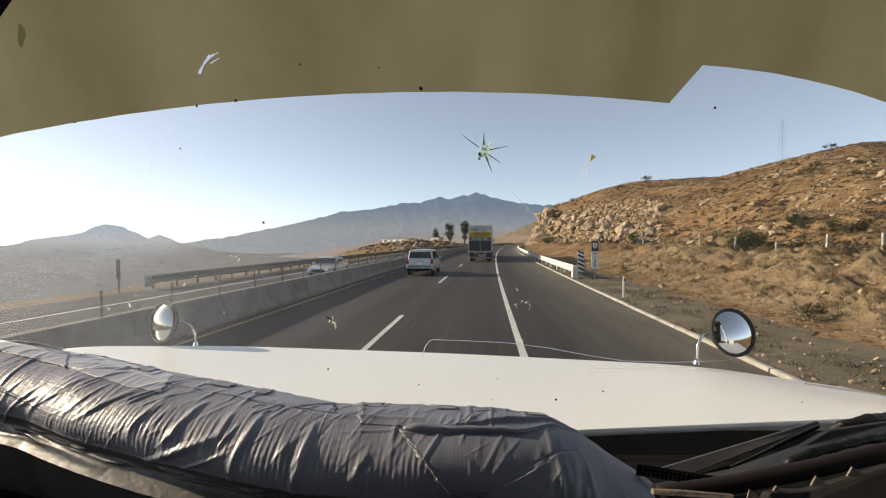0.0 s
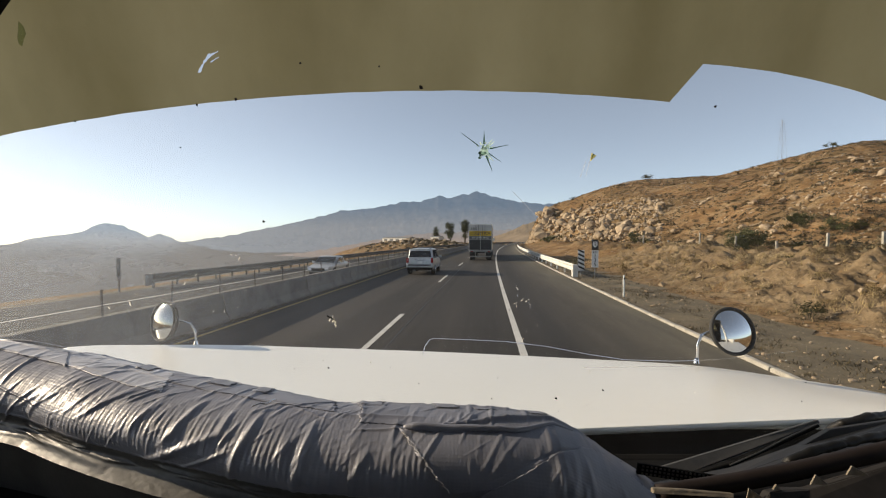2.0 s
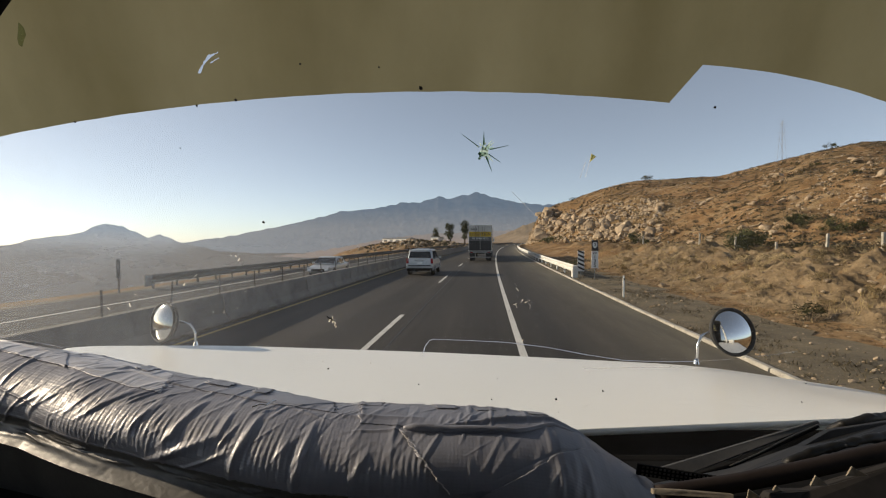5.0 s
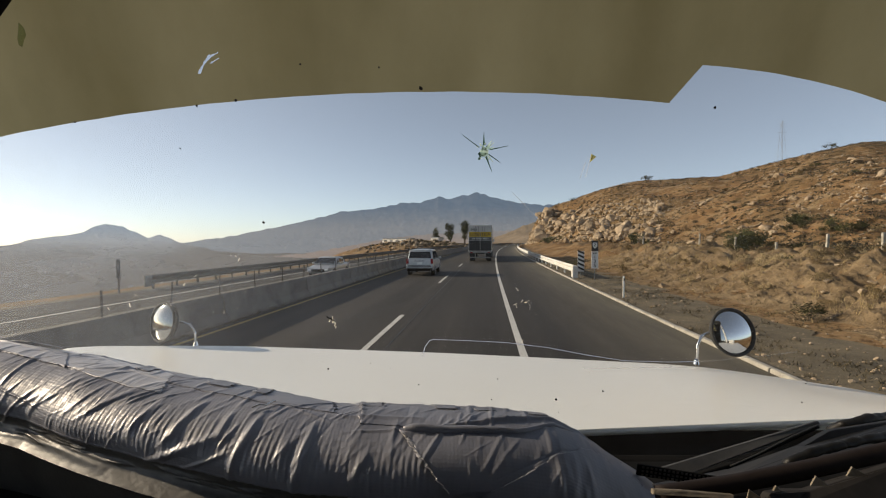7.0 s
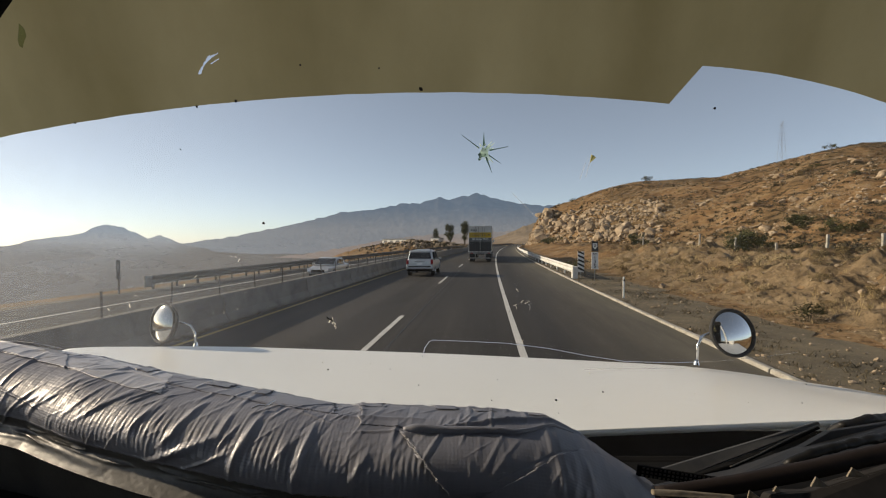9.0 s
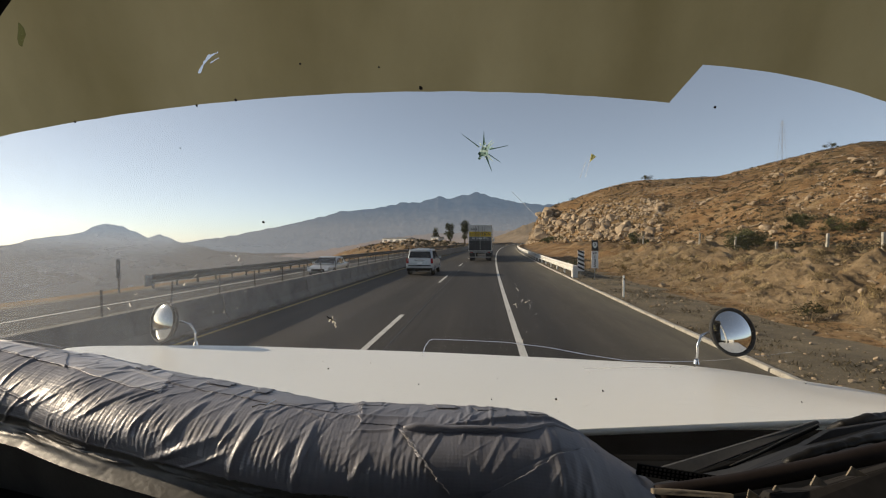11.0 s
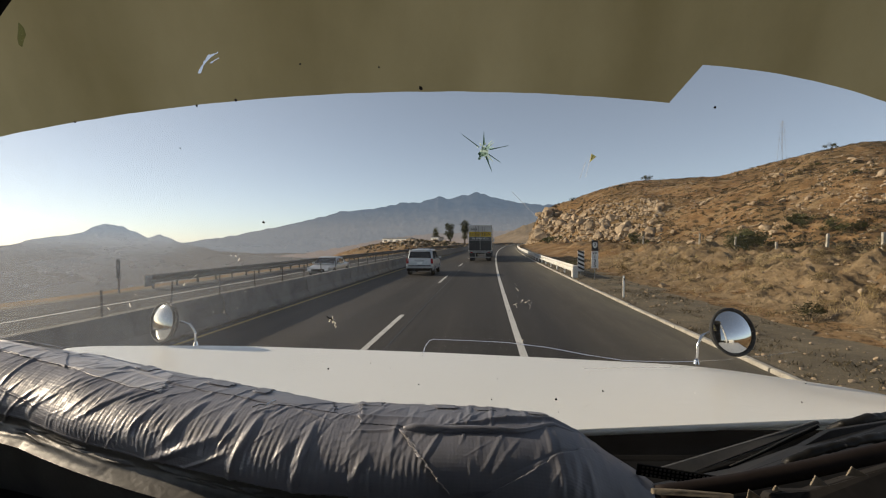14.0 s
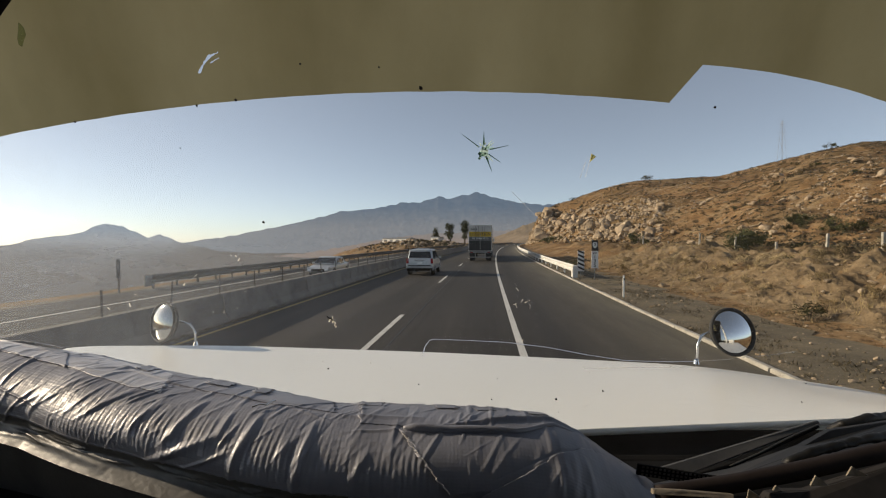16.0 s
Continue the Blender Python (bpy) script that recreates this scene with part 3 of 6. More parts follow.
def spoil_bank():
    """Loose pale dirt pushed up in clods along the cutting."""
    ys, ks = 9.0 + 37.0 * np.linspace(0, 1, 280) ** 1.35, np.linspace(3.6, 15.0, 150)
    P = np.zeros((len(ys), len(ks), 3))
    for i, y in enumerate(ys):
        for j, k in enumerate(ks):
            x = float(edge_x(y)) + 4.7 + k
            P[i, j] = (x, y, bank_z(x, y))
    return tagged(grid_mesh("dirt_bank", P, BANK_DIRT), "loose tan dirt bank with clods beside the verge", "bank", kind="structure")


spoil_bank()

# kerb in cast lengths
kerb = thing("kerb", "low worn white-painted concrete kerb along the shoulder", "kerb", kind="structure")
kb = prism([(-0.07, -0.12), (0.07, -0.12), (0.07, 0.055), (0.045, 0.075), (-0.045, 0.075), (-0.07, 0.055)], 3.97, 'y')
k0 = part("kerb_stone", kb, KERB_PAINT, kerb)
for i in range(60):
    y = -6 + 4.0 * i
    o = k0 if i == 0 else k0.copy()
    if i:
        scene.collection.objects.link(o)
    o.matrix_basis = on_road(4.34, y, 0.01 * math.sin(i * 2.3))

# median barrier
median = thing("median_barrier", "weathered grey concrete median barrier in cast segments", "barrier", kind="structure")
bb = prism([(-0.30, -0.40), (0.30, -0.40), (0.30, 0.08), (0.17, 0.28), (0.10, 0.82), (-0.10, 0.82), (-0.17, 0.28), (-0.30, 0.08)], 5.97, 'y')
b0 = part("barrier_segment", bb, CONCRETE, median)
for i in range(58):
    o = b0 if i == 0 else b0.copy()
    if i:
        scene.collection.objects.link(o)
    o.matrix_basis = on_road(-8.45, -8 + 6.0 * i)
fence = thing("median_fence", "row of thin rusty posts on the median barrier", "fence", kind="structure")
pb = bmesh.new()
box(pb, 0, 0, 0.26, 0.038, 0.032, 0.56, 0.006)
p0 = part("fence_post", pb, RUST, fence)
for i in range(84):
    o = p0 if i == 0 else p0.copy()
    if i:
        scene.collection.objects.link(o)
    o.matrix_basis = on_road(-8.45, 3.0 + 2.0 * i, 0.81) @ Matrix.Rotation(radians(3 * math.sin(i * 1.9)), 4, 'Y')


# ---- guard rails ----
def w_beam(d, side, top, tall=1.0):
    z = top
    pts = [(d, z), (d - side * 0.05, z - 0.05), (d - side * 0.05, z - 0.09), (d + side * 0.03, z - 0.14), (d + side * 0.03, z - 0.18),
            (d - side * 0.05, z - 0.23), (d - side * 0.05, z - 0.27), (d, z - 0.32), (d + side * 0.012, z - 0.32), (d - side * 0.03, z - 0.25),
            (d + side * 0.05, z - 0.18), (d + side * 0.05, z - 0.14), (d - side * 0.03, z - 0.07), (d + side * 0.012, z)]
    return [(a, top + (b - top) * tall) for a, b in pts]


def guard_rail(name, label, d, side, y0, y1, material, post_step, top=0.74, z0=0.0, tall=1.0):
    g = thing(name, label, "guard rail", kind="structure")
    length = 3.8
    k = int((y1 - y0) / length)
    for i in range(k):
        o = extrude_along("rail_beam", w_beam(d + 0.004 * (i % 2), side, top + z0, tall), y0 + i * length, y0 + (i + 1) * length + 0.05, 1.9, material)
        o.parent = g
    bm = boxed(0, 0, 0.30, 0.11, 0.10, 0.82, 0.01)
    q = part("rail_post", bm, material, g)
    for i in range(int((y1 - y0) / post_step)):
        o = q if i == 0 else q.copy()
        if i:
            scene.collection.objects.link(o)
        o.matrix_basis = on_road(d + side * 0.11, y0 + 0.3 + i * post_step, -0.05 + z0)
    return g


rail = guard_rail("guard_rail_near", "white-painted steel guard rail along the right shoulder", 4.80, 1, 29.0, 245.0, RAIL_WHITE, 3.8, 0.78, 0.0, 1.45)
part("rail_end", moved(boxed(0, 0, 0.36, 0.34, 0.5, 0.78, 0.04), on_road(4.83, 28.8)), RAIL_WHITE, rail, "square white rail end block")
rail2 = guard_rail("guard_rail_far", "dark steel guard rail beyond the opposite carriageway", -19.0, -1, 24.5, 300.0, RAIL_DARK, 1.9, 0.80, -0.32, 1.45)
part("rail_end", moved(boxed(0, 0, 0.5, 0.10, 0.5, 0.62, 0.03), on_road(-19.0, 24.3, -0.32)), GALV, rail2, "flared rail end")

# ---- the truck cab that carries the camera ----
CABM = Matrix.Translation((0, 0, EYE_Z)) @ Matrix.Rotation(radians(TILT), 4, 'X')
cab = thing("truck_cab", "white bonneted truck cab with a chipped windscreen and worn dash", "truck cab", CABM)


def under(ob, parent, label=""):
    ob.parent = parent
    return tagged(ob, label)


GLASS_Y, LEAN = 0.62, 0.45


def on_glass(x, z, off=0.0):
    """A point of the leaning windscreen, off metres towards the cabin."""
    return (x, GLASS_Y - LEAN * z - off, z)


xs, zs = np.linspace(-1.08, 1.08, 24), np.linspace(-0.36, 0.52, 12)
P = np.array([[on_glass(x, z) for x in xs] for z in zs])
windscreen = under(grid_mesh("windscreen", P, GLASS), cab, "dusty stone-chipped windscreen glass")
windscreen.visible_shadow = False


def film_edge(x):
    if x < 0.270:
        return 0.1855 - 0.162 * x * x
    if x < 0.2994:
        return 0.1748 + (x - 0.270) / 0.0294 * 0.0372
    k = x - 0.2994
    return 0.212 - 0.0548 * k - 0.476 * k * k


fx = np.unique(np.concatenate([np.linspace(-0.74, 0.86, 150), [0.2699, 0.2701, 0.2994]]))
P = np.array([[on_glass(x, film_edge(x) + 0.0005 * noise.noise(Vector((x * 30, 0, 0))) + (0.46 - film_edge(x)) * t, 0.004) for x in fx] for t in np.linspace(0, 1, 14)])
under(grid_mesh("tint_film", P, FILM), windscreen, "olive translucent tint film with a cut notch")

# bonnet
HX = [-1.75, -1.34, -0.757, 0.0, 0.394, 0.81, 1.339, 1.7]
HZ = [-0.42, -0.352, -0.337, -0.345, -0.355, -0.3675, -0.437, -0.53]
rows = []
cx = np.linspace(-1.36, 1.37, 90)
for b in np.concatenate([[0, 0.003, 0.008], np.linspace(0.03, 1.25, 40)]):
    row = []
    for x in cx:
        yr, yf = 0.80 + 0.10 * abs(x), 1.5 - 0.10 * x
        y = yr + (yf - yr) * b
        zf = sum(np.interp(x + o, HX, HZ) for o in (-0.12, -0.06, 0, 0.06, 0.12)) / 5
        zr = -0.330 - 0.05 * max(0, abs(x) - 0.95)
        if b <= 1:
            z = zr + (zf - zr) * b - 0.012 * math.sin(b * math.pi) + 0.006 * math.sin(b * math.pi) * math.exp(-((x - 0.75) / 0.22) ** 2)
        else:
            z = zf - 3.2 * (b - 1) ** 2 - 0.06 * (b - 1)
        row.append((x, y, z))
    rows.append(row)
hood = under(grid_mesh("bonnet", np.array(rows), HOOD_PAINT), cab, "glossy cream-white bonnet")
sol = hood.modifiers.new("thick", 'SOLIDIFY')
sol.thickness, sol.offset = 0.012, -1

def at_sight(px, py, y):
    return ((px - 784) / 798.9 * y, y, (441 - py) / 798.9 * y)


# cowl, wipers and seal under the glass
part("cowl", boxed(0, 0.80, -0.395, 2.1, 0.26, 0.05, 0.01), BLACK, cab, "dark cowl panel")
part("lower_seal", boxed(0, 0.775, -0.378, 2.1, 0.03, 0.04, 0.008), BLACK, cab)

# dashboard
part("dashboard", prism([(0.30, -0.9), (0.30, -0.40), (0.40, -0.330), (0.60, -0.318), (0.740, -0.345), (0.76, -0.9)], 2.1, 'x', 0.012), BLACK, cab, "worn black dashboard")


def wrapped_roll(name, pts, r, material, label, seed):
    """A lumpy tape-wrapped roll along a few points."""
    fine = []
    for a, b in zip(pts, pts[1:]):
        fine += [Vector(a).lerp(Vector(b), k / 24) for k in range(24)]
    fine.append(Vector(pts[-1]))
    bm = tube(fine, r, 14)
    for v in bm.verts:
        v.co += Vector((0, -0.5, 1)) * 0.55 * r * noise.noise(v.co * 30 + Vector((seed, 0, 0))) + Vector((0, -0.2 * r, 0.40 * r * noise.noise(v.co * 85))) * (1 if abs(noise.noise(v.co * 40)) > 0.05 else 0.3)
    return part(name, bm, material, cab, label, True)


def sight_plate(name, pts, thick, material, label="", bevel=0.0012):
    """A flat strip of the dash: corners given across, down and away, pushed through a thickness."""
    bm = bmesh.new()
    f = bm.faces.new([bm.verts.new(at_sight(*p)) for p in pts])
    f.normal_update()
    r = bmesh.ops.extrude_face_region(bm, geom=[f])
    bmesh.ops.translate(bm, vec=(0, thick, -0.3 * thick), verts=[v for v in r["geom"] if isinstance(v, bmesh.types.BMVert)])
    bmesh.ops.recalc_face_normals(bm, faces=bm.faces)
    bmesh.ops.bevel(bm, geom=list(bm.edges), offset=bevel, segments=2, affect='EDGES', profile=0.6)
    return part(name, bm, material, cab, label)


def sight_tube(name, pts, r, material, label=""):
    fine = []
    for p, q in zip(pts, pts[1:]):
        fine += [Vector(at_sight(*p)).lerp(Vector(at_sight(*q)), k / 10) for k in range(10)]
    fine.append(Vector(at_sight(*pts[-1])))
    return part(name, tube(fine, r, 12), material, cab, label, True)


sight_plate("screen_strip", [(1128, 841, 0.585), (1345, 776, 0.63), (1448, 745, 0.65), (1452, 751, 0.65), (1360, 790, 0.63), (1215, 842, 0.585)], 0.006, STRIP_GREY, "flat grey rubber strip under the glass")
sight_tube("seal_lip", [(1235, 842, 0.575), (1300, 822, 0.59), (1380, 786, 0.61), (1447, 755, 0.63)], 0.0026, BLACK, "black seal lip")
sight_tube("seal_edge", [(1292, 825, 0.570), (1340, 804, 0.58), (1400, 773, 0.60), (1450, 751, 0.62)], 0.0008, STRIP_GREY, "worn pale edge of the seal")
sight_plate("dash_cover", [(1150, 862, 0.52), (1300, 832, 0.53), (1420, 790, 0.55), (1470, 762, 0.56), (1600, 742, 0.57), (1600, 800, 0.50), (1300, 850, 0.48)], 0.01, VINYL_SOFT, "slack black cover along the screen")
wrapped_roll("tape_wrap", [at_sight(1370, 836, 0.515), at_sight(1398, 816, 0.502), at_sight(1450, 796, 0.505), at_sight(1510, 782, 0.51), at_sight(1610, 762, 0.52)], 0.0052, VINYL_SOFT, "crumpled black tape along the cover", 5)
wrapped_roll("tape_wrap", [at_sight(1468, 764, 0.615), at_sight(1490, 750, 0.602), at_sight(1525, 742, 0.60), at_sight(1568, 737, 0.61), at_sight(1620, 730, 0.62)], 0.0060, VINYL_SOFT, "crumpled black tape under the glass", 9)
mesh_net = part("mesh_strip", moved(boxed(0, 0, 0, 0.115, 0.004, 0.012, 0.001), Matrix.Translation(at_sight(1218, 845, 0.50)) @ Matrix.Rotation(radians(9), 4, 'Y')), BLACK, cab, "black perforated mesh strip")
bm = bmesh.new()
for i in range(22):
    for j in range(3):
        box(bm, -0.052 + 0.0048 * i, -0.0022, -0.004 + 0.0040 * j, 0.0026, 0.0008, 0.0022)
part("mesh_hole", moved(bm, Matrix.Translation(at_sight(1218, 845, 0.50)) @ Matrix.Rotation(radians(9), 4, 'Y')), STRIP_GREY, mesh_net)
sight_tube("padded_edge", [(1165, 876, 0.44), (1300, 856, 0.445), (1420, 833, 0.45), (1500, 815, 0.455), (1620, 788, 0.46)], 0.0088, WOOD_TRIM, "smooth dark brown padded dash edge")
sight_plate("trim_end", [(1156, 866, 0.425), (1205, 868, 0.425), (1300, 876, 0.425), (1300, 884, 0.42), (1156, 876, 0.42)], 0.006, VENT_TAN, "worn beige end of the trim")
sight_plate("vent_tray", [(1356, 884, 0.40), (1364, 873, 0.40), (1390, 868, 0.41), (1432, 868, 0.41), (1490, 850, 0.42), (1620, 812, 0.43), (1620, 920, 0.39), (1356, 920, 0.39)], 0.01, TRIM_GREY, "dull dark grey vent tray")
for px, py, w, h, lean in ((1325, 866, 24, 22, -10), (1373, 859, 16, 10, 14), (1443, 842, 28, 18, 4), (1507, 826, 30, 17, 0), (1580, 808, 30, 18, 6)):
    bm = prism([(0, 0), (-0.004 * w / 24, -0.0005 * h), (0.0005 * w, -0.0005 * h)], 0.0016, 'y', 0.0003)
    o = part("vent_slat", bm, VENT_TAN, cab, "bent beige air vent slat")
    o.matrix_basis = Matrix.Translation(at_sight(px, py, 0.405)) @ Matrix.Rotation(radians(lean), 4, 'Y') @ Matrix.Rotation(radians(1.5 * lean), 4, 'Z')

# cabin shell
part("roof", boxed(0, -0.35, 0.60, 2.3, 1.75, 0.06, 0.02), CABIN, cab)
part("rear_wall", boxed(0, -1.25, -0.35, 2.3, 0.06, 1.9, 0.01), CABIN, cab)
part("cab_floor", boxed(0, -0.25, -1.35, 2.3, 2.0, 0.06, 0.01), CABIN, cab)
for s in (-1, 1):
    part("door_panel", boxed(s * 1.14, -0.25, -0.80, 0.06, 2.0, 1.0, 0.01), CABIN, cab)
    part("rear_pillar", boxed(s * 1.14, -0.95, 0.15, 0.06, 0.6, 0.9, 0.01), CABIN, cab)
    bm = bmesh.new()
    rod(bm, (s * 1.12, 0.72, -0.38), (s * 1.12, 0.30, 0.58), 0.032)
    part("front_pillar", bm, HOOD_PAINT, cab)
# outer skin, frame and wheels of the carrying truck
part("nose", boxed(0.0, 1.20, -1.12, 2.56, 0.56, 1.14, 0.06), HOOD_PAINT, cab, "white nose panels under the bonnet")
part("bumper", boxed(0.02, 1.62, -1.62, 2.5, 0.22, 0.36, 0.05), CHROME, cab, "chrome front bumper")
part("roof_skin", boxed(0, -0.48, 0.655, 2.44, 1.7, 0.05, 0.02), HOOD_PAINT, cab)
part("rear_skin", boxed(0, -1.31, -0.35, 2.44, 0.05, 2.05, 0.02), HOOD_PAINT, cab)
part("frame", boxed(0, -1.7, -1.55, 0.9, 6.0, 0.26, 0.02), BLACK, cab)
for s in (-1, 1):
    part("door_skin", boxed(s * 1.20, -0.15, -0.90, 0.05, 2.2, 1.25, 0.02), HOOD_PAINT, cab, "white cab door")
    part("step", boxed(s * 1.10, -0.2, -1.72, 0.4, 0.9, 0.12, 0.02), GALV, cab)
    for y, w in ((1.15, 0.30), (-2.6, 0.55), (-3.9, 0.55)):
        bm = bmesh.new()
        bmesh.ops.create_cone(bm, cap_ends=True, segments=32, radius1=0.5, radius2=0.5, depth=w, matrix=Matrix.Translation((s * 1.02, y, -1.85)) @ Matrix.Rotation(radians(90), 4, 'Y'))
        part("tyre", bm, RUBBER, cab, "black truck tyre")
part("header_panel", boxed(0, 0.40, 0.53, 2.3, 0.12, 0.12, 0.01), CABIN, cab)
part("visor_corner", moved(boxed(0, 0, 0, 0.12, 0.012, 0.09, 0.005), Matrix.Translation((-0.4675, 0.42, 0.2485)) @ Matrix.Rotation(radians(35), 4, 'Y')), BLACK, cab, "corner of a dark sun visor")


# taped pad on the dash
PAD_ROLL = radians(104)


def pad_point(x, t):
    yf = 0.43 + 0.43 * min(x, 0.0) ** 2 if x > -0.5 else 0.5375 + 0.26 * (-0.5 - x)
    yt = yf + 0.08
    zt = -0.197 - 0.092 * x - (0.10 * max(0.0, x - 0.06) + 0.42 * max(0.0, x - 0.12))
    zt += 0.011 * min(1.0, max(0.0, (x + 0.13) / 0.17)) + 0.007 * min(1.0, max(0.0, (x - 0.04) / 0.1))
    if t < 0.35:
        k = 1 - t / 0.35
        y, z = yt + max(0.03, 0.10 - 0.32 * max(0.0, -0.5 - x)) * k, -0.030 * k * k
    elif t < 0.8:
        a = (t - 0.35) / 0.45 * PAD_ROLL
        y, z = yt - 0.08 * math.sin(a), -0.052 * (1 - math.cos(a)) / (1 - math.cos(PAD_ROLL))
    else:
        k = (t - 0.8) / 0.2
        y, z = yt - 0.08 * math.sin(PAD_ROLL) + 0.010 * math.sin(k * math.pi) - 0.008 * k, -0.052 - 0.032 * k
    return x, y, zt + z


def crease_height(x, t, folds):
    h = np.zeros_like(x)
    for x0, t0, dx, dt, w, a in folds:
        L2 = dx * dx + dt * dt
        k = np.clip(((x - x0) * dx + (t - t0) * dt) / L2, 0, 1)
        q = (x - x0 - k * dx) ** 2 + ((t - t0 - k * dt) * 0.45) ** 2
        h += 0.55 * a * np.exp(-q / (3.2 * w * w)) * np.sin(np.clip(k, 0.02, 0.98) * math.pi) ** 0.5
    return h


def pad_grid(x0, x1, t0, t1, nx, nt, lift, folds, seed):
    X, T = np.meshgrid(np.linspace(x0, x1, nx), np.linspace(t0, t1, nt))
    Q = np.array([[pad_point(x, t) for x, t in zip(rx, rt)] for rx, rt in zip(X, T)])
    du, dv = np.gradient(Q, axis=1), np.gradient(Q, axis=0)
    N = np.cross(du, dv)
    N /= np.linalg.norm(N, axis=-1, keepdims=True) + 1e-12
    N *= np.sign(0.6 * N[nt // 2, nx // 2, 2] - N[nt // 2, nx // 2, 1])
    h = crease_height(X, T, folds) + lift
    wob = np.array([[noise.noise(Vector((x * 9, t * 4, seed))) * 0.0028 + noise.noise(Vector((x * 34, t * 9, seed + 4))) * 0.0006 + noise.noise(Vector((x * 120, t * 50, seed))) * 0.00025 for x, t in zip(rx, rt)] for rx, rt in zip(X, T)])
    ribs = 0.00022 * np.sin(X * 1010 + 16 * T + 3 * wob / 0.0035) * smooth01((T - 0.40) / 0.2) * (1 - smooth01((T - 0.74) / 0.06)) * np.clip(0.55 + wob / 0.003, 0, 1)
    return Q + N * (h + wob + ribs)[..., None], np.stack([X, T * 0.24], -1), X, T


rng = random.Random(11)
folds = []
for i in range(34):
    x0, t0 = rng.uniform(-0.72, 0.10), rng.uniform(0.08, 0.55)
    folds.append((x0, t0, -rng.uniform(0.0, 0.055), rng.uniform(0.14, 0.42), rng.uniform(0.0009, 0.0017), rng.choice((1, 1, 1, -0.4)) * rng.uniform(0.0012, 0.0030)))
for i in range(120):
    x0, t0 = rng.uniform(-0.72, 0.12), rng.uniform(0.25, 0.72)
    folds.append((x0, t0, -rng.uniform(0.0, 0.03), rng.uniform(0.06, 0.24), rng.uniform(0.0008, 0.0016), rng.uniform(0.0004, 0.0013)))
for i in range(90):      # short crimps along the top of the wrap
    folds.append((rng.uniform(-0.72, 0.12), rng.uniform(0.04, 0.36), -rng.uniform(0.0, 0.035), rng.uniform(0.05, 0.16), rng.uniform(0.0009, 0.0016), rng.uniform(0.0007, 0.0022)))
for i in range(16):
    folds.append((rng.uniform(-0.75, -0.1), rng.uniform(0.12, 0.7), rng.uniform(0.05, 0.14), rng.uniform(-0.1, 0.1), rng.uniform(0.0014, 0.0028), rng.uniform(0.001, 0.003)))
rng_end = random.Random(5)
for i in range(44):      # soft wraps across the drooping end
    folds.append((rng_end.uniform(0.10, 0.228), rng_end.uniform(0.16, 0.66), rng_end.uniform(-0.014, 0.004), rng_end.uniform(0.08, 0.24), rng_end.uniform(0.0011, 0.0024), rng_end.uniform(0.0006, 0.0019)))
# the large creases of the wrap
for x0, t0, dx, dt, a in ((-0.357, 0.427, -0.056, 0.26, 3.4), (-0.443, 0.448, -0.028, 0.19, 2.6), (-0.317, 0.431, -0.018, 0.26, 2.8), (-0.269, 0.431, -0.020, 0.25, 4.2), (-0.196, 0.423, -0.020, 0.42, 4.4), (-0.136, 0.452, -0.012, 0.385, 4.4),
                          (-0.16, 0.536, -0.002, 0.14, 2.2), (-0.23, 0.448, -0.004, 0.155, 2.6), (-0.216, 0.653, -0.057, 0.17, 3.2), (-0.469, 0.54, -0.022, 0.21, 2.8), (-0.485, 0.611, -0.028, 0.125, 2.4), (-0.074, 0.569, -0.016, 0.15, 2.6), (-0.104, 0.054, 0.016, 0.41, 1.6)):
    folds.append((x0, t0, dx, dt, 0.0022, a * 0.0011))
folds.append((-0.228, 0.577, -0.085, 0.24, 0.0045, 0.0060))
folds.append((-0.401, 0.381, 0.28, -0.038, 0.0011, 0.0013))
# long seam where the pad turns under, and the wavy roll below it
for i in range(34):
    folds.append((rng.uniform(-0.70, 0.10), rng.uniform(0.84, 0.97), rng.uniform(0.02, 0.11), rng.uniform(-0.03, 0.05), rng.uniform(0.002, 0.005), rng.uniform(0.0012, 0.0042)))
folds.append((-0.72, 0.80, 0.92, 0.0, 0.0014, 0.0014))
folds.append((-0.52, 0.92, 0.16, 0.03, 0.006, 0.005))
pad = thing("taped_dash_pad", "bulging dash pad wrapped in wrinkled grey duct tape", "dash pad", CABM)
Q, UVP, _, _ = pad_grid(-0.70, -0.085, 0.0, 0.82, 860, 200, 0.0, folds, 1.0)
under(grid_mesh("pad_cover", Q, TAPE, True, UVP), pad)
Q, UVP, _, _ = pad_grid(-0.092, 0.235, 0.0, 0.82, 430, 200, 0.0007, folds, 1.0)
under(grid_mesh("pad_cover", Q, TAPE_MID, True, UVP), pad, "darker tape round the end of the pad")
# the tape turned under, its shade put into a darker colour
Q, UVP, _, _ = pad_grid(-0.72, 0.235, 0.815, 1.0, 500, 50, 0.0, folds, 1.0)
under(grid_mesh("pad_skirt", Q, UNDER_SHADE, True, UVP), pad, "tape skirt under the seam, coloured dark for its shade")
# sheet added to blacken the gap below the skirt
P = np.array([[(x, pad_point(x, 1.0)[1] + 0.012 + 0.10 * k, pad_point(x, 1.0)[2] + 0.004 - 0.28 * k) for x in np.linspace(-0.86, 0.235, 60)] for k in np.linspace(0, 1, 6)])
under(grid_mesh("gap_sheet", P, UNDER_SHADE), pad, "dark sheet added under the pad")


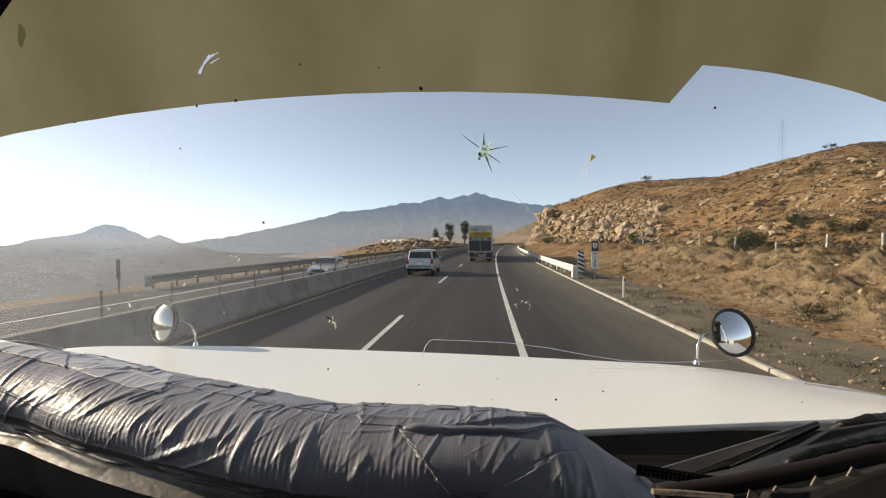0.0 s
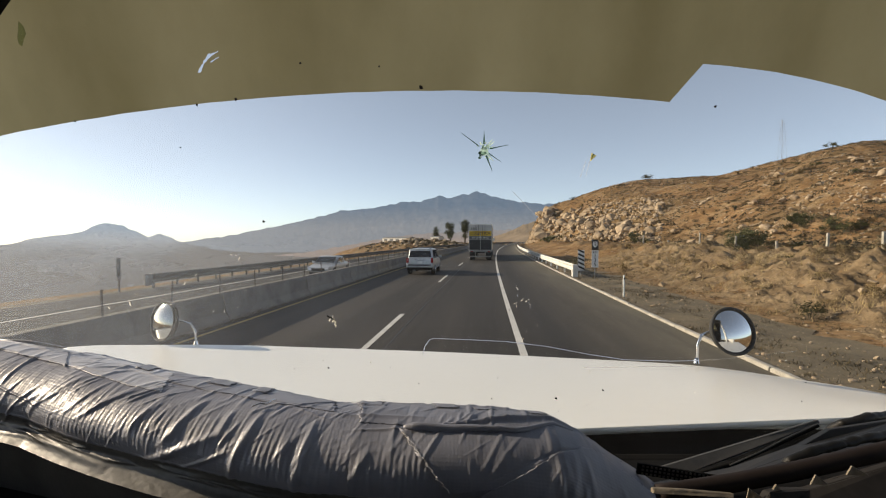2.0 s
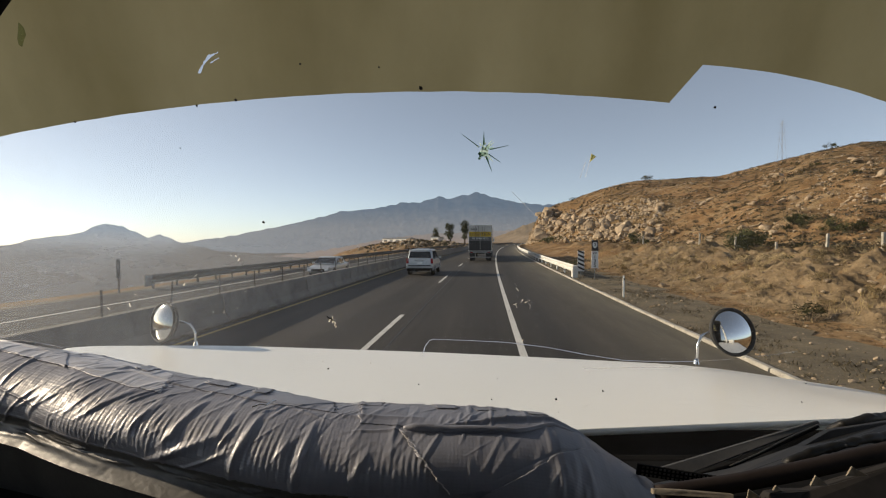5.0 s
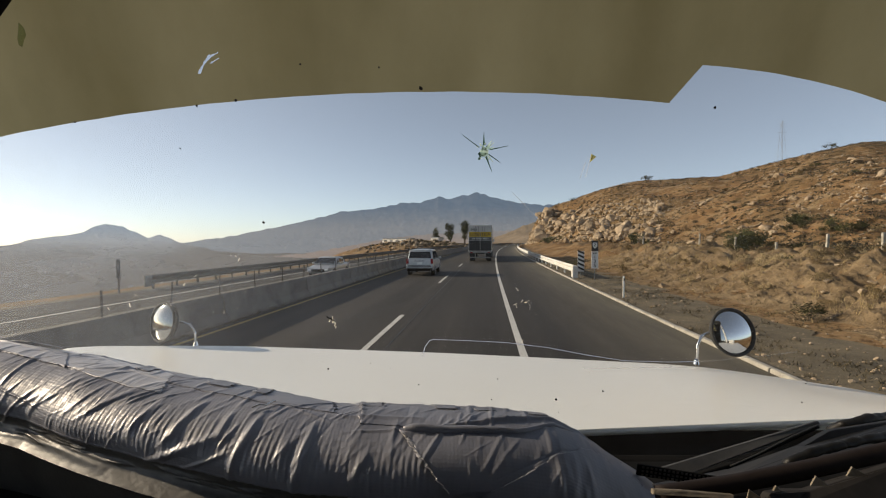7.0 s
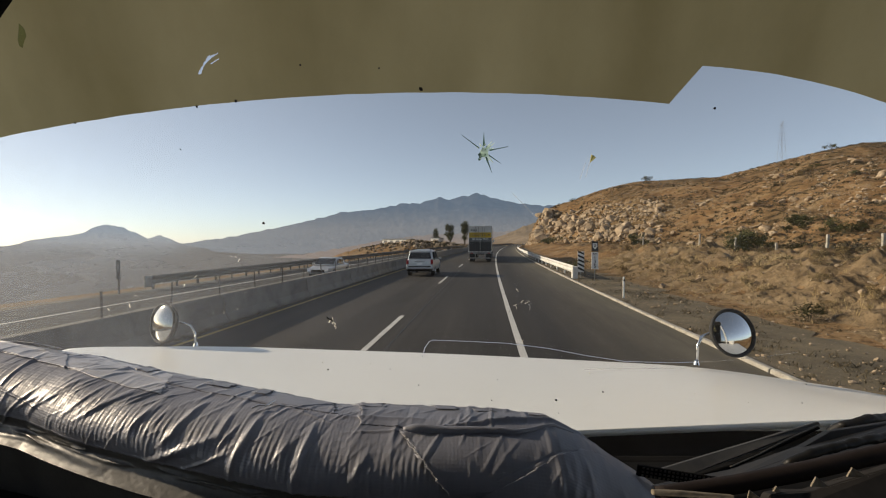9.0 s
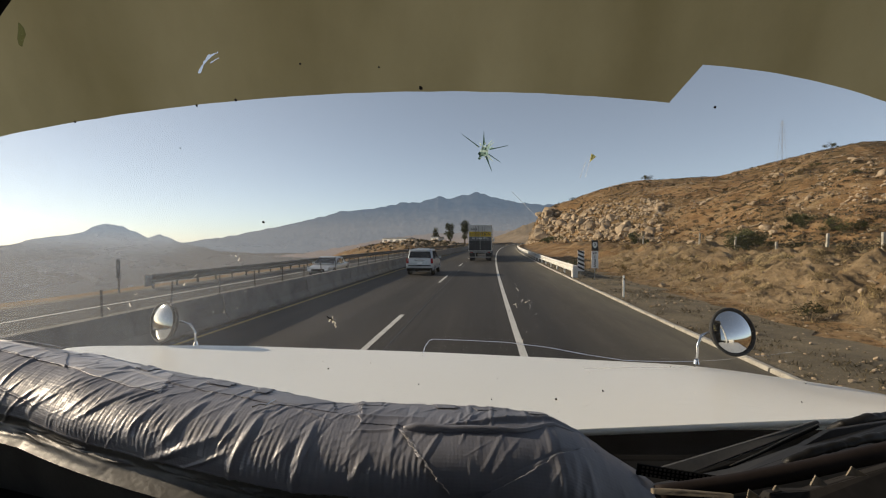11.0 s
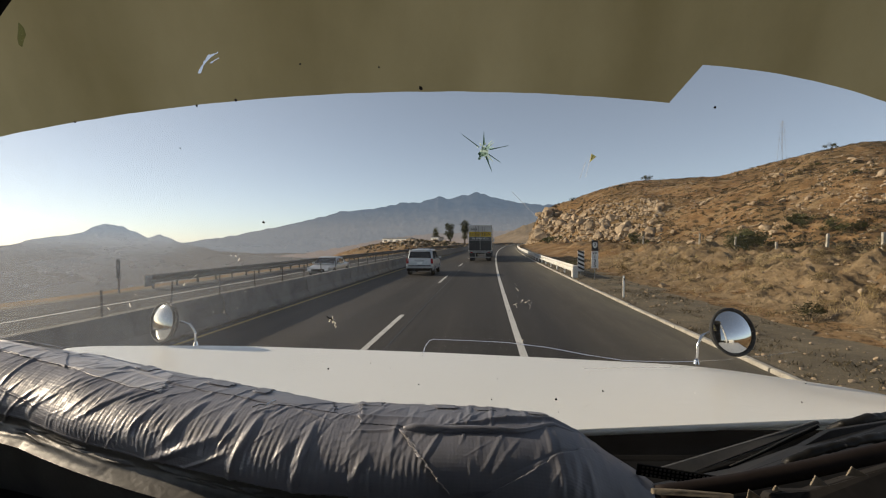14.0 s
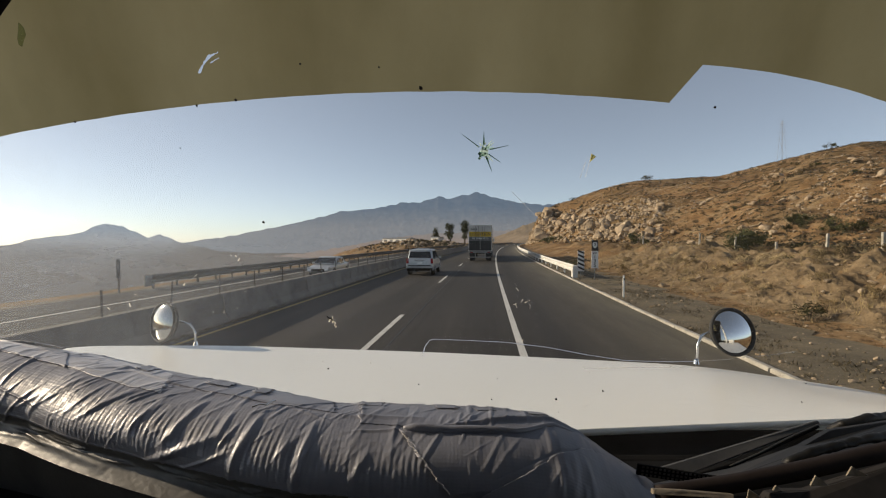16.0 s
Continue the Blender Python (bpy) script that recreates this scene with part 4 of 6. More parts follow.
def tape_piece(corner, along, across, size, lift, fold, seed, name, label, material=TAPE):
    """A torn piece of tape laid over the pad, with ragged short edges."""
    nx, nt = size
    X = np.zeros((nt, nx))
    T = np.zeros((nt, nx))
    for j in range(nt):
        for i in range(nx):
            a, b = i / (nx - 1), j / (nt - 1)
            rag = (0.008 * noise.noise(Vector((b * 11, seed, 0.5))) + 0.004 * noise.noise(Vector((b * 47, seed, 0.5)))) * (1 if i in (0, nx - 1) else 0) + (0.005 * noise.noise(Vector((a * 9, seed, 3.5))) + 0.0010 * noise.noise(Vector((a * 60, seed, 3.5)))) * (1 if j in (0, nt - 1) else 0)
            X[j, i] = corner[0] + along[0] * a + across[0] * b + rag
            T[j, i] = corner[1] + along[1] * a + across[1] * b + rag * 1.5
    Q = np.array([[pad_point(x, t) for x, t in zip(rx, rt)] for rx, rt in zip(X, T)])
    e = 0.002
    Qx = np.array([[pad_point(x + e, t) for x, t in zip(rx, rt)] for rx, rt in zip(X, T)]) - Q
    Qt = np.array([[pad_point(x, t + e) for x, t in zip(rx, rt)] for rx, rt in zip(X, T)]) - Q
    N = np.cross(Qx, Qt)
    N /= np.linalg.norm(N, axis=-1, keepdims=True) + 1e-12
    N *= np.sign(0.6 * N[nt // 2, nx // 2, 2] - N[nt // 2, nx // 2, 1])
    h = crease_height(X, T, fold) + crease_height(X, T, folds[:-2]) + lift
    h += np.array([[noise.noise(Vector((x * 9, t * 4, 1.0))) * 0.0028 + noise.noise(Vector((x * 34, t * 9, 5.0))) * 0.0006 for x, t in zip(rx, rt)] for rx, rt in zip(X, T)])
    o = under(grid_mesh(name, Q + N * h[..., None], material, True, np.stack([X, T * 0.24], -1)), pad, label)
    sol = o.modifiers.new("thick", 'SOLIDIFY')
    sol.thickness, sol.offset = 0.00035, -1


tape_piece((-0.043, 0.47), (0.225, -0.20), (0.050, 0.29), (220, 140), 0.0024, [(-0.040, 0.485, 0.215, -0.19, 0.0042, 0.0075), (0.05, 0.68, 0.13, -0.30, 0.0012, -0.0016)], 6.0, "tape_flap", "dark overlapping tape flap with a raised fold", TAPE_MID)
edge = [Vector(pad_point(-0.043 + 0.050 * k / 30, 0.47 + 0.29 * k / 30)) + Vector((0.004 * noise.noise(Vector((k * 0.7, 6, 0.5))), -0.0045, 0.0025)) for k in range(31)]
under(part("frayed_edge", tube(edge, 0.0003, 5), FRAY, pad, "pale frayed edge of the flap"), pad, "pale frayed edge of the flap")
tape_piece((-0.66, 0.20), (0.30, 0.02), (0.03, 0.22), (220, 100), 0.0005, [], 3.0, "tape_strip", "paler frayed strip of tape", TAPE_LIGHT)
tape_piece((-0.40, 0.14), (0.26, 0.04), (0.02, 0.20), (220, 100), 0.0004, [], 8.0, "tape_strip", "frayed strip of tape")
tape_piece((-0.103, 0.12), (0.28, -0.01), (0.013, 0.32), (220, 100), 0.0010, [(0.0, 0.2, 0.12, 0.06, 0.006, 0.004)], 9.0, "tape_strip", "dark frayed strip of tape", TAPE_MID)
tape_piece((0.030, 0.775), (0.130, -0.36), (0.075, 0.06), (140, 90), 0.0034, [], 12.0, "tape_strip", "dark strip over the end of the pad", TAPE_MID)
tape_piece((0.172, 0.06), (0.060, 0.0), (-0.004, 0.74), (60, 150), 0.0014, [], 21.0, "tape_strip", "dark strip over the end of the pad", TAPE_MID)
tape_piece((-0.70, 0.24), (0.16, 0.03), (0.05, 0.17), (120, 80), 0.0014, [(-0.66, 0.30, 0.12, 0.05, 0.003, 0.003)], 15.0, "tape_strip", "paler frayed strip of tape", TAPE_LIGHT)


def rolled_lip(line, r0, r1):
    """The folded-over lip of the flap: a tapering flattened roll on the pad."""
    pts = []
    for (xa, ta), (xb, tb) in zip(line, line[1:]):
        pts += [(xa + (xb - xa) * k / 16, ta + (tb - ta) * k / 16) for k in range(16)]
    pts.append(line[-1])
    centre = [Vector(pad_point(x, t)) + Vector((0, -0.0025, 0.0035)) + 0.0010 * noise.noise_vector(Vector((x * 40, t * 9, 2))) for x, t in pts]
    bm = tube(centre, 1.0, 14)
    bm.verts.ensure_lookup_table()
    for i, c in enumerate(centre):
        r = (r0 + (r1 - r0) * i / (len(centre) - 1)) * min(1.0, 0.35 + 0.22 * i)
        for k in range(14):
            v = bm.verts[i * 14 + k]
            o = v.co - c
            v.co = c + Vector((o.x, o.y * 0.8, o.z * 0.75)) * r * (1 + 0.18 * noise.noise(v.co * 3 + Vector((i * 0.3, 0, 0))))
    return under(part("flap_lip", bm, TAPE_MID, pad, "", True), pad, "folded lip of the dark flap")


rolled_lip([(-0.042, 0.46), (0.020, 0.455), (0.077, 0.455), (0.165, 0.30)], 0.0066, 0.0030)
tape_piece((-0.70, 0.10), (0.10, 0.16), (0.06, 0.03), (40, 20), 0.006, [], 5.0, "tape_tab", "lifted tape tab")


# torn tabs standing along the back edge of the pad, and a scrap of bright foil caught in the tape
for i, (x0, w, up) in enumerate(((-0.415, 0.022, 0.0016), (-0.30, 0.030, 0.0018), (-0.235, 0.016, 0.0018), (-0.105, 0.030, 0.0016), (-0.012, 0.024, 0.0024), (0.035, 0.018, 0.0018), (0.098, 0.026, 0.0026))):
    tape_piece((x0, 0.16), (w, 0.0), (0.004, 0.12), (26, 26), up, [], 30.0 + 3 * i, "tape_tab", "dark torn tape tab", TAPE_MID)
foil = [Vector(pad_point(x, t)) + Vector((0, -0.004, 0.004)) for x, t in ((-0.212, 0.43), (-0.206, 0.40), (-0.199, 0.40), (-0.196, 0.36), (-0.193, 0.35))]
under(part("foil_scrap", tube(foil, 0.0009, 6), CHROME, pad, "", True), pad, "bright scrap of foil")

# fender mirrors
def fender_mirror(name, label, at, radius, turn, tilt, foot, bend, rim_mat, glass):
    m = thing(name, label, "mirror", CABM @ Matrix.Translation(at), "fender mirrors")
    face = Matrix.Rotation(radians(turn), 4, 'Z') @ Matrix.Rotation(radians(tilt), 4, 'X')
    bm = bmesh.new()
    R = radius * 2.1
    rings, seg = 9, 40
    top = bm.verts.new((0, -(R - math.sqrt(R * R - radius * radius)), 0))
    prev = None
    for i in range(1, rings + 1):
        r = radius * 0.90 * i / rings
        y = -(math.sqrt(R * R - r * r) - math.sqrt(R * R - radius * radius))
        ring = [bm.verts.new((r * math.cos(k * math.tau / seg), y, r * math.sin(k * math.tau / seg))) for k in range(seg)]
        for k in range(seg):
            if prev is None:
                bm.faces.new((top, ring[k], ring[(k + 1) % seg]))
            else:
                bm.faces.new((prev[k], ring[k], ring[(k + 1) % seg], prev[(k + 1) % seg]))
        prev = ring
    top.co.y = -(R - math.sqrt(R * R - radius * radius))
    part("mirror_glass", moved(bm, face), glass, m, "convex mirror glass", True)
    ring_pts = [(radius * 0.95 * math.cos(k * math.tau / 40), -0.004, radius * 0.95 * math.sin(k * math.tau / 40)) for k in range(41)]
    part("rim", moved(tube(ring_pts, radius * 0.068, 8), face), rim_mat, m, "round rim", True)
    bm = bmesh.new()
    bmesh.ops.create_uvsphere(bm, u_segments=32, v_segments=16, radius=radius * 0.95)
    bmesh.ops.delete(bm, geom=[v for v in bm.verts if v.co.z < -0.001], context='VERTS')
    moved(bm, face @ Matrix.Translation((0, 0.004, 0)) @ Matrix.Rotation(radians(-90), 4, 'X') @ Matrix.Diagonal((1, 1, 0.45, 1)))
    part("housing", bm, rim_mat, m, "domed housing", True)
    part("arm", tube(bend, radius * 0.060, 8), CHROME, m, "bent chrome arm", True)
    bm = bmesh.new()
    rod(bm, foot, (foot[0], foot[1], foot[2] + 0.012), radius * 0.13, radius * 0.09, 14)
    part("foot", bm, CHROME, m)
    return m


fender_mirror("fender_mirror", "round black-rimmed convex mirror on the bonnet edge", (0.896, 1.40, -0.258), 0.074, 7, -15, (-0.110, 0, -0.098),
              [(-0.110, 0, -0.098), (-0.106, 0, -0.040), (-0.092, 0.004, -0.012), (-0.066, 0.01, -0.004), (-0.02, 0.03, 0.0)], RUBBER, MIRROR)
fender_mirror("fender_mirror", "round dark-rimmed convex mirror with a chrome arm on the bonnet edge", (-0.990, 1.60, -0.260), 0.071, -28, -8, (0.115, 0, -0.082),
              [(0.115, 0, -0.082), (0.112, 0, -0.035), (0.095, 0, -0.008), (0.06, 0.005, 0.0), (0.02, 0.02, 0.0)], RUBBER, MIRROR_DUSTY)

# ---- vegetation and rocks ----
def rock_mesh(name, seed, sub=3, flat=0.75):
    bm = bmesh.new()
    bmesh.ops.create_icosphere(bm, subdivisions=sub, radius=0.5)
    r = random.Random(seed)
    cuts = [(Vector((r.gauss(0, 1), r.gauss(0, 1), r.gauss(0, 0.8))).normalized(), r.uniform(0.22, 0.42)) for _ in range(14)]
    for v in bm.verts:
        c = v.co.copy()
        for nrm, dd in cuts:
            over = c.dot(nrm) - dd
            if over > 0:
                c -= nrm * over
        c *= 1 + 0.13 * noise.noise(c * 2.6 + Vector((seed, 0, 0))) + 0.05 * noise.noise(c * 8 + Vector((0, seed, 0)))
        c.z *= flat
        v.co = c
    me = bpy.data.meshes.new(name)
    bm.to_mesh(me)
    bm.free()
    me.materials.append(ROCK)
    return me


ROCKS = [rock_mesh("boulder", 3 + 7 * i, 3 if i % 2 else 2, 0.62 + 0.06 * (i % 4)) for i in range(7)]


def boulder(x, y, size, rng, label, group):
    o = new("boulder", rng.choice(ROCKS))
    s = [size * rng.uniform(0.8, 1.25) for _ in range(3)]
    o.matrix_basis = Matrix.Translation((x, y, top_z(x, y) + s[2] * 0.20)) @ Euler((rng.uniform(-0.4, 0.4), rng.uniform(-0.4, 0.4), rng.uniform(0, 6.3))).to_matrix().to_4x4() @ Matrix.Diagonal((*s, 1))
    return tagged(o, label, "boulder", group)


def foliage(blobs, leaves, size, rng):
    """Leaves as many small bent blades in uneven clumps."""
    V, F = [], []
    for _ in range(leaves):
        c, r = rng.choice(blobs)
        d = Vector((rng.gauss(0, 1), rng.gauss(0, 1), rng.gauss(0, 1))).normalized() * r * rng.uniform(0.35, 1.08)
        p = Vector(c) + d
        a = Vector((rng.gauss(0, 1), rng.gauss(0, 1), rng.gauss(0, 0.7))).normalized() * size * rng.uniform(0.6, 1.4)
        b = a.orthogonal().normalized() * size * rng.uniform(0.25, 0.5)
        i = len(V)
        V += [tuple(p - a), tuple(p + b), tuple(p + a), tuple(p - b)]
        F.append((i, i + 1, i + 2, i + 3))
    return V, F


def leaf_mesh(name, blobs, leaves, size, material, rng):
    V, F = foliage(blobs, leaves, size, rng)
    me = bpy.data.meshes.new(name)
    me.from_pydata(V, [], F)
    me.materials.append(material)
    return me


def bush_source(seed, material, dense):
    r = random.Random(seed)
    blobs = [((r.uniform(-0.33, 0.33), r.uniform(-0.33, 0.33), r.uniform(0.12, 0.52)), r.uniform(0.12, 0.27)) for _ in range(9)]
    leaves = leaf_mesh("leaves", blobs, dense, 0.035, material, r)
    bm = bmesh.new()
    for c, rad in blobs:
        rod(bm, (c[0] * 0.15, c[1] * 0.15, -0.03), c, 0.010, 0.004, 5)
    st = bpy.data.meshes.new("stems")
    bm.to_mesh(st)
    bm.free()
    st.materials.append(BARK)
    return leaves, st


BUSH = {"green": [bush_source(i, GREEN_LEAF, 950) for i in range(3)], "dry": [bush_source(10 + i, DRY_LEAF, 700) for i in range(3)], "straw": [bush_source(20 + i, STRAW, 800) for i in range(4)]}


def bush(x, y, size, kind, rng, group="roadside scrub", z=None):
    label = "rounded dark green scrub bush on dry soil" if kind == "green" else "low straw-coloured dry brush on the bank" if kind == "straw" else "dry brown scrub bush on dry soil"
    b = thing("bush", label, "bush", Matrix.Translation((x, y, top_z(x, y) if z is None else z)) @ Matrix.Rotation(rng.uniform(0, 6.3), 4, 'Z') @ Matrix.Diagonal((size, size, size * rng.uniform(0.7, 1.0), 1)), group)
    lv, st = rng.choice(BUSH[kind])
    for nm, me in (("leaves", lv), ("stems", st)):
        o = new(nm, me)
        o.parent = b
    return b


rng = random.Random(5)
def on_hill(u, t):
    """The first point of the slope met by a sight line: bearing slope u, height slope t."""
    lo = float(np.interp(u, CREST_U, FOOT_R)) * 0.55
    hi = float(np.interp(u, CREST_U, CREST_R))
    c = math.sqrt(1 + u * u)
    for k in range(61):
        y = (lo + (hi - lo) * k / 60) / c
        if ground_z(u * y, y) >= EYE_Z + t * y:
            break
    return u * y, y


def rock_field(fields, label=""):
    """Boulders gathered round sight lines: u, t, spreads of both, count, size. With no label they are joined into one object."""
    V, F = [], []
    for u0, t0, du, dt, count, size in fields:
        done = 0
        for _ in range(count * 6):
            u, t = u0 + rng.uniform(-du, du), t0 + rng.gauss(0, 0.55) * dt
            if u < 0.2 or done == count or noise.noise(Vector((u * 55, t * 75, 6.0))) < -0.08:
                continue
            t = min(t, float(np.interp(u, CREST_U, CREST_T)) - 0.006)
            x, y = on_hill(u, t)
            if x - float(edge_x(y)) < 8.0:
                continue
            done += 1
            k = size * (0.35 + 1.15 * rng.random() ** 1.9) * y / 175.0
            if label:
                boulder(x, y, k, rng, label, "hillside boulders")
                continue
            me = rng.choice(ROCKS)
            m = Matrix.Translation((x, y, ground_z(x, y) + k * 0.15)) @ Euler((rng.uniform(-0.4, 0.4), rng.uniform(-0.4, 0.4), rng.uniform(0, 6.3))).to_matrix().to_4x4() @ Matrix.Diagonal((k, k * rng.uniform(0.7, 1.2), k * rng.uniform(0.6, 1.0), 1))
            i = len(V)
            V += [tuple(m @ v.co) for v in me.vertices]
            F += [tuple(i + q for q in p.vertices) for p in me.polygons]
    if V:
        me = bpy.data.meshes.new("slope_stones")
        me.from_pydata(V, [], F)
        me.materials.append(ROCK)
        tagged(new("slope_stones", me), "weathered tan stones scattered over the slope", "stones", kind="stuff")


# rock spill on the shoulder of the hill above the bend, and the stone bands higher up
rock_field(((0.226, 0.046, 0.016, 0.022, 24, 4.8), (0.220, 0.012, 0.018, 0.014, 26, 5.4), (0.262, 0.036, 0.030, 0.024, 62, 3.6), (0.320, 0.026, 0.042, 0.020, 82, 3.4), (0.372, 0.016, 0.045, 0.014, 46, 3.2), (0.412, 0.014, 0.02, 0.006, 7, 5.0), (0.444, 0.000, 0.03, 0.007, 12, 4.6)),
           "tumbled pale tan granite boulder on the hillside")
rock_field(((0.34, 0.060, 0.06, 0.006, 22, 2.6), (0.445, 0.066, 0.045, 0.005, 20, 3.0), (0.512, 0.013, 0.004, 0.003, 2, 6.5), (0.56, -0.006, 0.05, 0.005, 14, 3.2), (0.58, 0.080, 0.05, 0.010, 14, 2.6), (0.675, 0.066, 0.012, 0.014, 8, 2.8), (0.72, 0.020, 0.06, 0.008, 18, 3.2), (0.72, 0.140, 0.03, 0.016, 12, 2.6), (0.85, 0.125, 0.03, 0.010, 10, 2.6), (0.90, 0.172, 0.02, 0.006, 4, 3.0), (0.965, 0.138, 0.02, 0.012, 8, 4.2), (0.78, 0.083, 0.03, 0.010, 9, 2.6), (0.93, 0.030, 0.06, 0.012, 7, 2.6), (0.60, 0.110, 0.30, 0.030, 14, 1.9)))
for x, y, s in ((13.6, 14.6, 0.34), (13.0, 15.4, 0.22), (14.4, 14.6, 0.30), (12.6, 16.2, 0.2), (14.9, 15.6, 0.3), (13.8, 16.2, 0.28), (15.2, 17.4, 0.3)):
    boulder(x, y, s, rng, "broken pale boulder among dry grass near the verge", "verge boulders")
for x, y, s in ((11.4, 23.5, 0.5), (13.0, 23.0, 0.42), (9.3, 20.5, 0.3), (15.5, 20.5, 0.35), (17.5, 24.0, 0.5), (19.0, 21.5, 0.4)):
    boulder(x, y, s, rng, "small pale stone on the gravel verge", "verge stones")
for u0, t0, du, dt, count, size in ((0.673, -0.022, 0.03, 0.006, 5, 3.0), (0.90, 0.014, 0.05, 0.010, 7, 2.6), (0.785, 0.022, 0.015, 0.014, 5, 2.4), (0.235, -0.004, 0.03, 0.003, 8, 3.0)):
    for _ in range(count):
        x, y = on_hill(u0 + rng.uniform(-du, du), t0 + rng.uniform(-dt, dt))
        if x - float(edge_x(y)) > 7.5:
            bush(x, y, size * rng.uniform(0.7, 1.2), "green", rng, "hillside scrub")
for _ in range(52):
    u = rng.uniform(0.3, 1.05)
    rf, rc = np.interp(u, CREST_U, FOOT_R), np.interp(u, CREST_U, CREST_R)
    r = rf + (rc - rf) * rng.uniform(-0.05, 0.98)
    y = r / math.sqrt(1 + u * u)
    bush(u * y, y, rng.uniform(1.0, 2.6), "green" if rng.random() < 0.4 else "dry", rng, "hillside scrub")
for u, s in ((0.447, 5.0), (0.285, 3.2), (0.855, 4.5)):
    rc = np.interp(u, CREST_U, CREST_R) * 0.985
    y = rc / math.sqrt(1 + u * u)
    bush(u * y, y, s, "green", rng, "crest scrub")
for x, y, s, k in ((18.0, 23.5, 1.3, "green"), (20.5, 23.0, 1.2, "dry"), (15.2, 28.0, 1.0, "dry"), (24.0, 36.0, 1.8, "green"), (30.0, 38.0, 2.0, "green"), (36.0, 41.0, 1.6, "dry"),
                   (13.2, 33.0, 1.1, "dry"), (11.0, 38.0, 1.6, "green"), (13.0, 44.0, 1.5, "dry"), (26.0, 62.0, 2.8, "green"), (30.0, 66.0, 2.4, "green"), (21.0, 52.0, 1.6, "dry"), (10.9, 13.4, 1.15, "green"), (16.6, 20.0, 0.8, "dry")):
    bush(x, y, s, k, rng)
for i in range(80):
    y = 13 + 25 * rng.random()
    x = float(edge_x(y)) + 9.5 + 17 * rng.random() ** 1.2
    bush(x, y, rng.uniform(0.4, 0.95), "straw" if rng.random() < 0.6 else "dry", rng, "bank brush", top_z(x, y) - 0.06)
for i in range(60):
    y = 36 + 145 * rng.random() ** 1.3
    x = float(edge_x(y)) - 21.6 - rng.uniform(0, 2.6)
    bush(x, y, rng.uniform(0.4, 1.1) * (0.7 + y / 150), "green" if rng.random() < 0.5 else "dry", rng, "far verge scrub")

ICO_V = [Vector((math.cos(a) * math.cos(b), math.sin(a) * math.cos(b), math.sin(b))) for a, b in [(k * math.tau / 5, 0.46) for k in range(5)] + [((k + 0.5) * math.tau / 5, -0.46) for k in range(5)]] + [Vector((0, 0, 1)), Vector((0, 0, -1))]
ICO_F = [(k, (k + 1) % 5, 10) for k in range(5)] + [((k + 1) % 5 + 5, k + 5, 11) for k in range(5)] + [(k, k + 5, (k + 1) % 5) for k in range(5)] + [((k + 1) % 5, k + 5, (k + 1) % 5 + 5) for k in range(5)]


def add_stone(V, F, c, s, r):
    """One small uneven stone of twenty faces."""
    i = len(V)
    sq = (r.uniform(0.7, 1.3), r.uniform(0.7, 1.3), r.uniform(0.5, 0.9))
    turn = Matrix.Rotation(r.uniform(0, 6.28), 3, 'Z') @ Matrix.Rotation(r.uniform(-0.5, 0.5), 3, 'X')
    for q in ICO_V:
        w = turn @ Vector((q.x * sq[0], q.y * sq[1], q.z * sq[2]))
        V.append(tuple(c + w * s * r.uniform(0.75, 1.15)))
    F += [tuple(i + a for a in f) for f in ICO_F]


def hill_scatter():
    """Low scrub tufts and stones strewn over the slope."""
    r = random.Random(77)
    V, F, V2, F2 = [], [], [], []
    for _ in range(12000):
        u = r.uniform(0.2, 1.1)
        rf, rc = np.interp(u, CREST_U, FOOT_R), np.interp(u, CREST_U, CREST_R)
        q = rf + (rc - rf) * r.uniform(-0.15, 1.0)
        y = q / math.sqrt(1 + u * u)
        x = u * y
        if x - float(edge_x(y)) < 8:
            continue
        z = ground_z(x, y)
        if noise.noise(Vector((x * 0.05, y * 0.05, 4))) + r.gauss(0, 0.25) > -0.36:
            s = r.uniform(0.22, 0.80)
            for _k in range(16):
                a = Vector((r.gauss(0, 1), r.gauss(0, 1), abs(r.gauss(0, 0.8)))).normalized() * s * r.uniform(0.4, 1)
                c = Vector((x, y, z - 0.05)) + a * 0.6
                b = a.orthogonal().normalized() * s * 0.22
                i = len(V)
                V += [tuple(c - b), tuple(c + a * 0.5), tuple(c + b)]
                F.append((i, i + 1, i + 2))
        else:
            s = 0.10 + 0.40 * r.random() ** 3
            c = Vector((x, y, z + s * 0.25))
            add_stone(V2, F2, c, s, r)
    for _ in range(1500):
        u = 0.185 + 0.30 * r.random() ** 1.3
        rf, rc = np.interp(u, CREST_U, FOOT_R), np.interp(u, CREST_U, CREST_R)
        q = rf + (rc - rf) * r.uniform(-0.02, 0.5)
        y = q / math.sqrt(1 + u * u)
        if u * y - float(edge_x(y)) > 7.5:
            s = 0.25 + 0.75 * r.random() ** 2
            add_stone(V2, F2, Vector((u * y, y, ground_z(u * y, y) + s * 0.3)), s, r)
    for nm, v, f, m, lab, cat in (("hill_scrub", V, F, SCRUB, "low dry scrub tufts over the hillside", "scrub"), ("hill_stones", V2, F2, ROCK, "pale stones strewn over the hillside", "stones")):
        me = bpy.data.meshes.new(nm)
        me.from_pydata(v, [], f)
        me.materials.append(m)
        tagged(new(nm, me), lab, cat, kind="stuff")


hill_scatter()

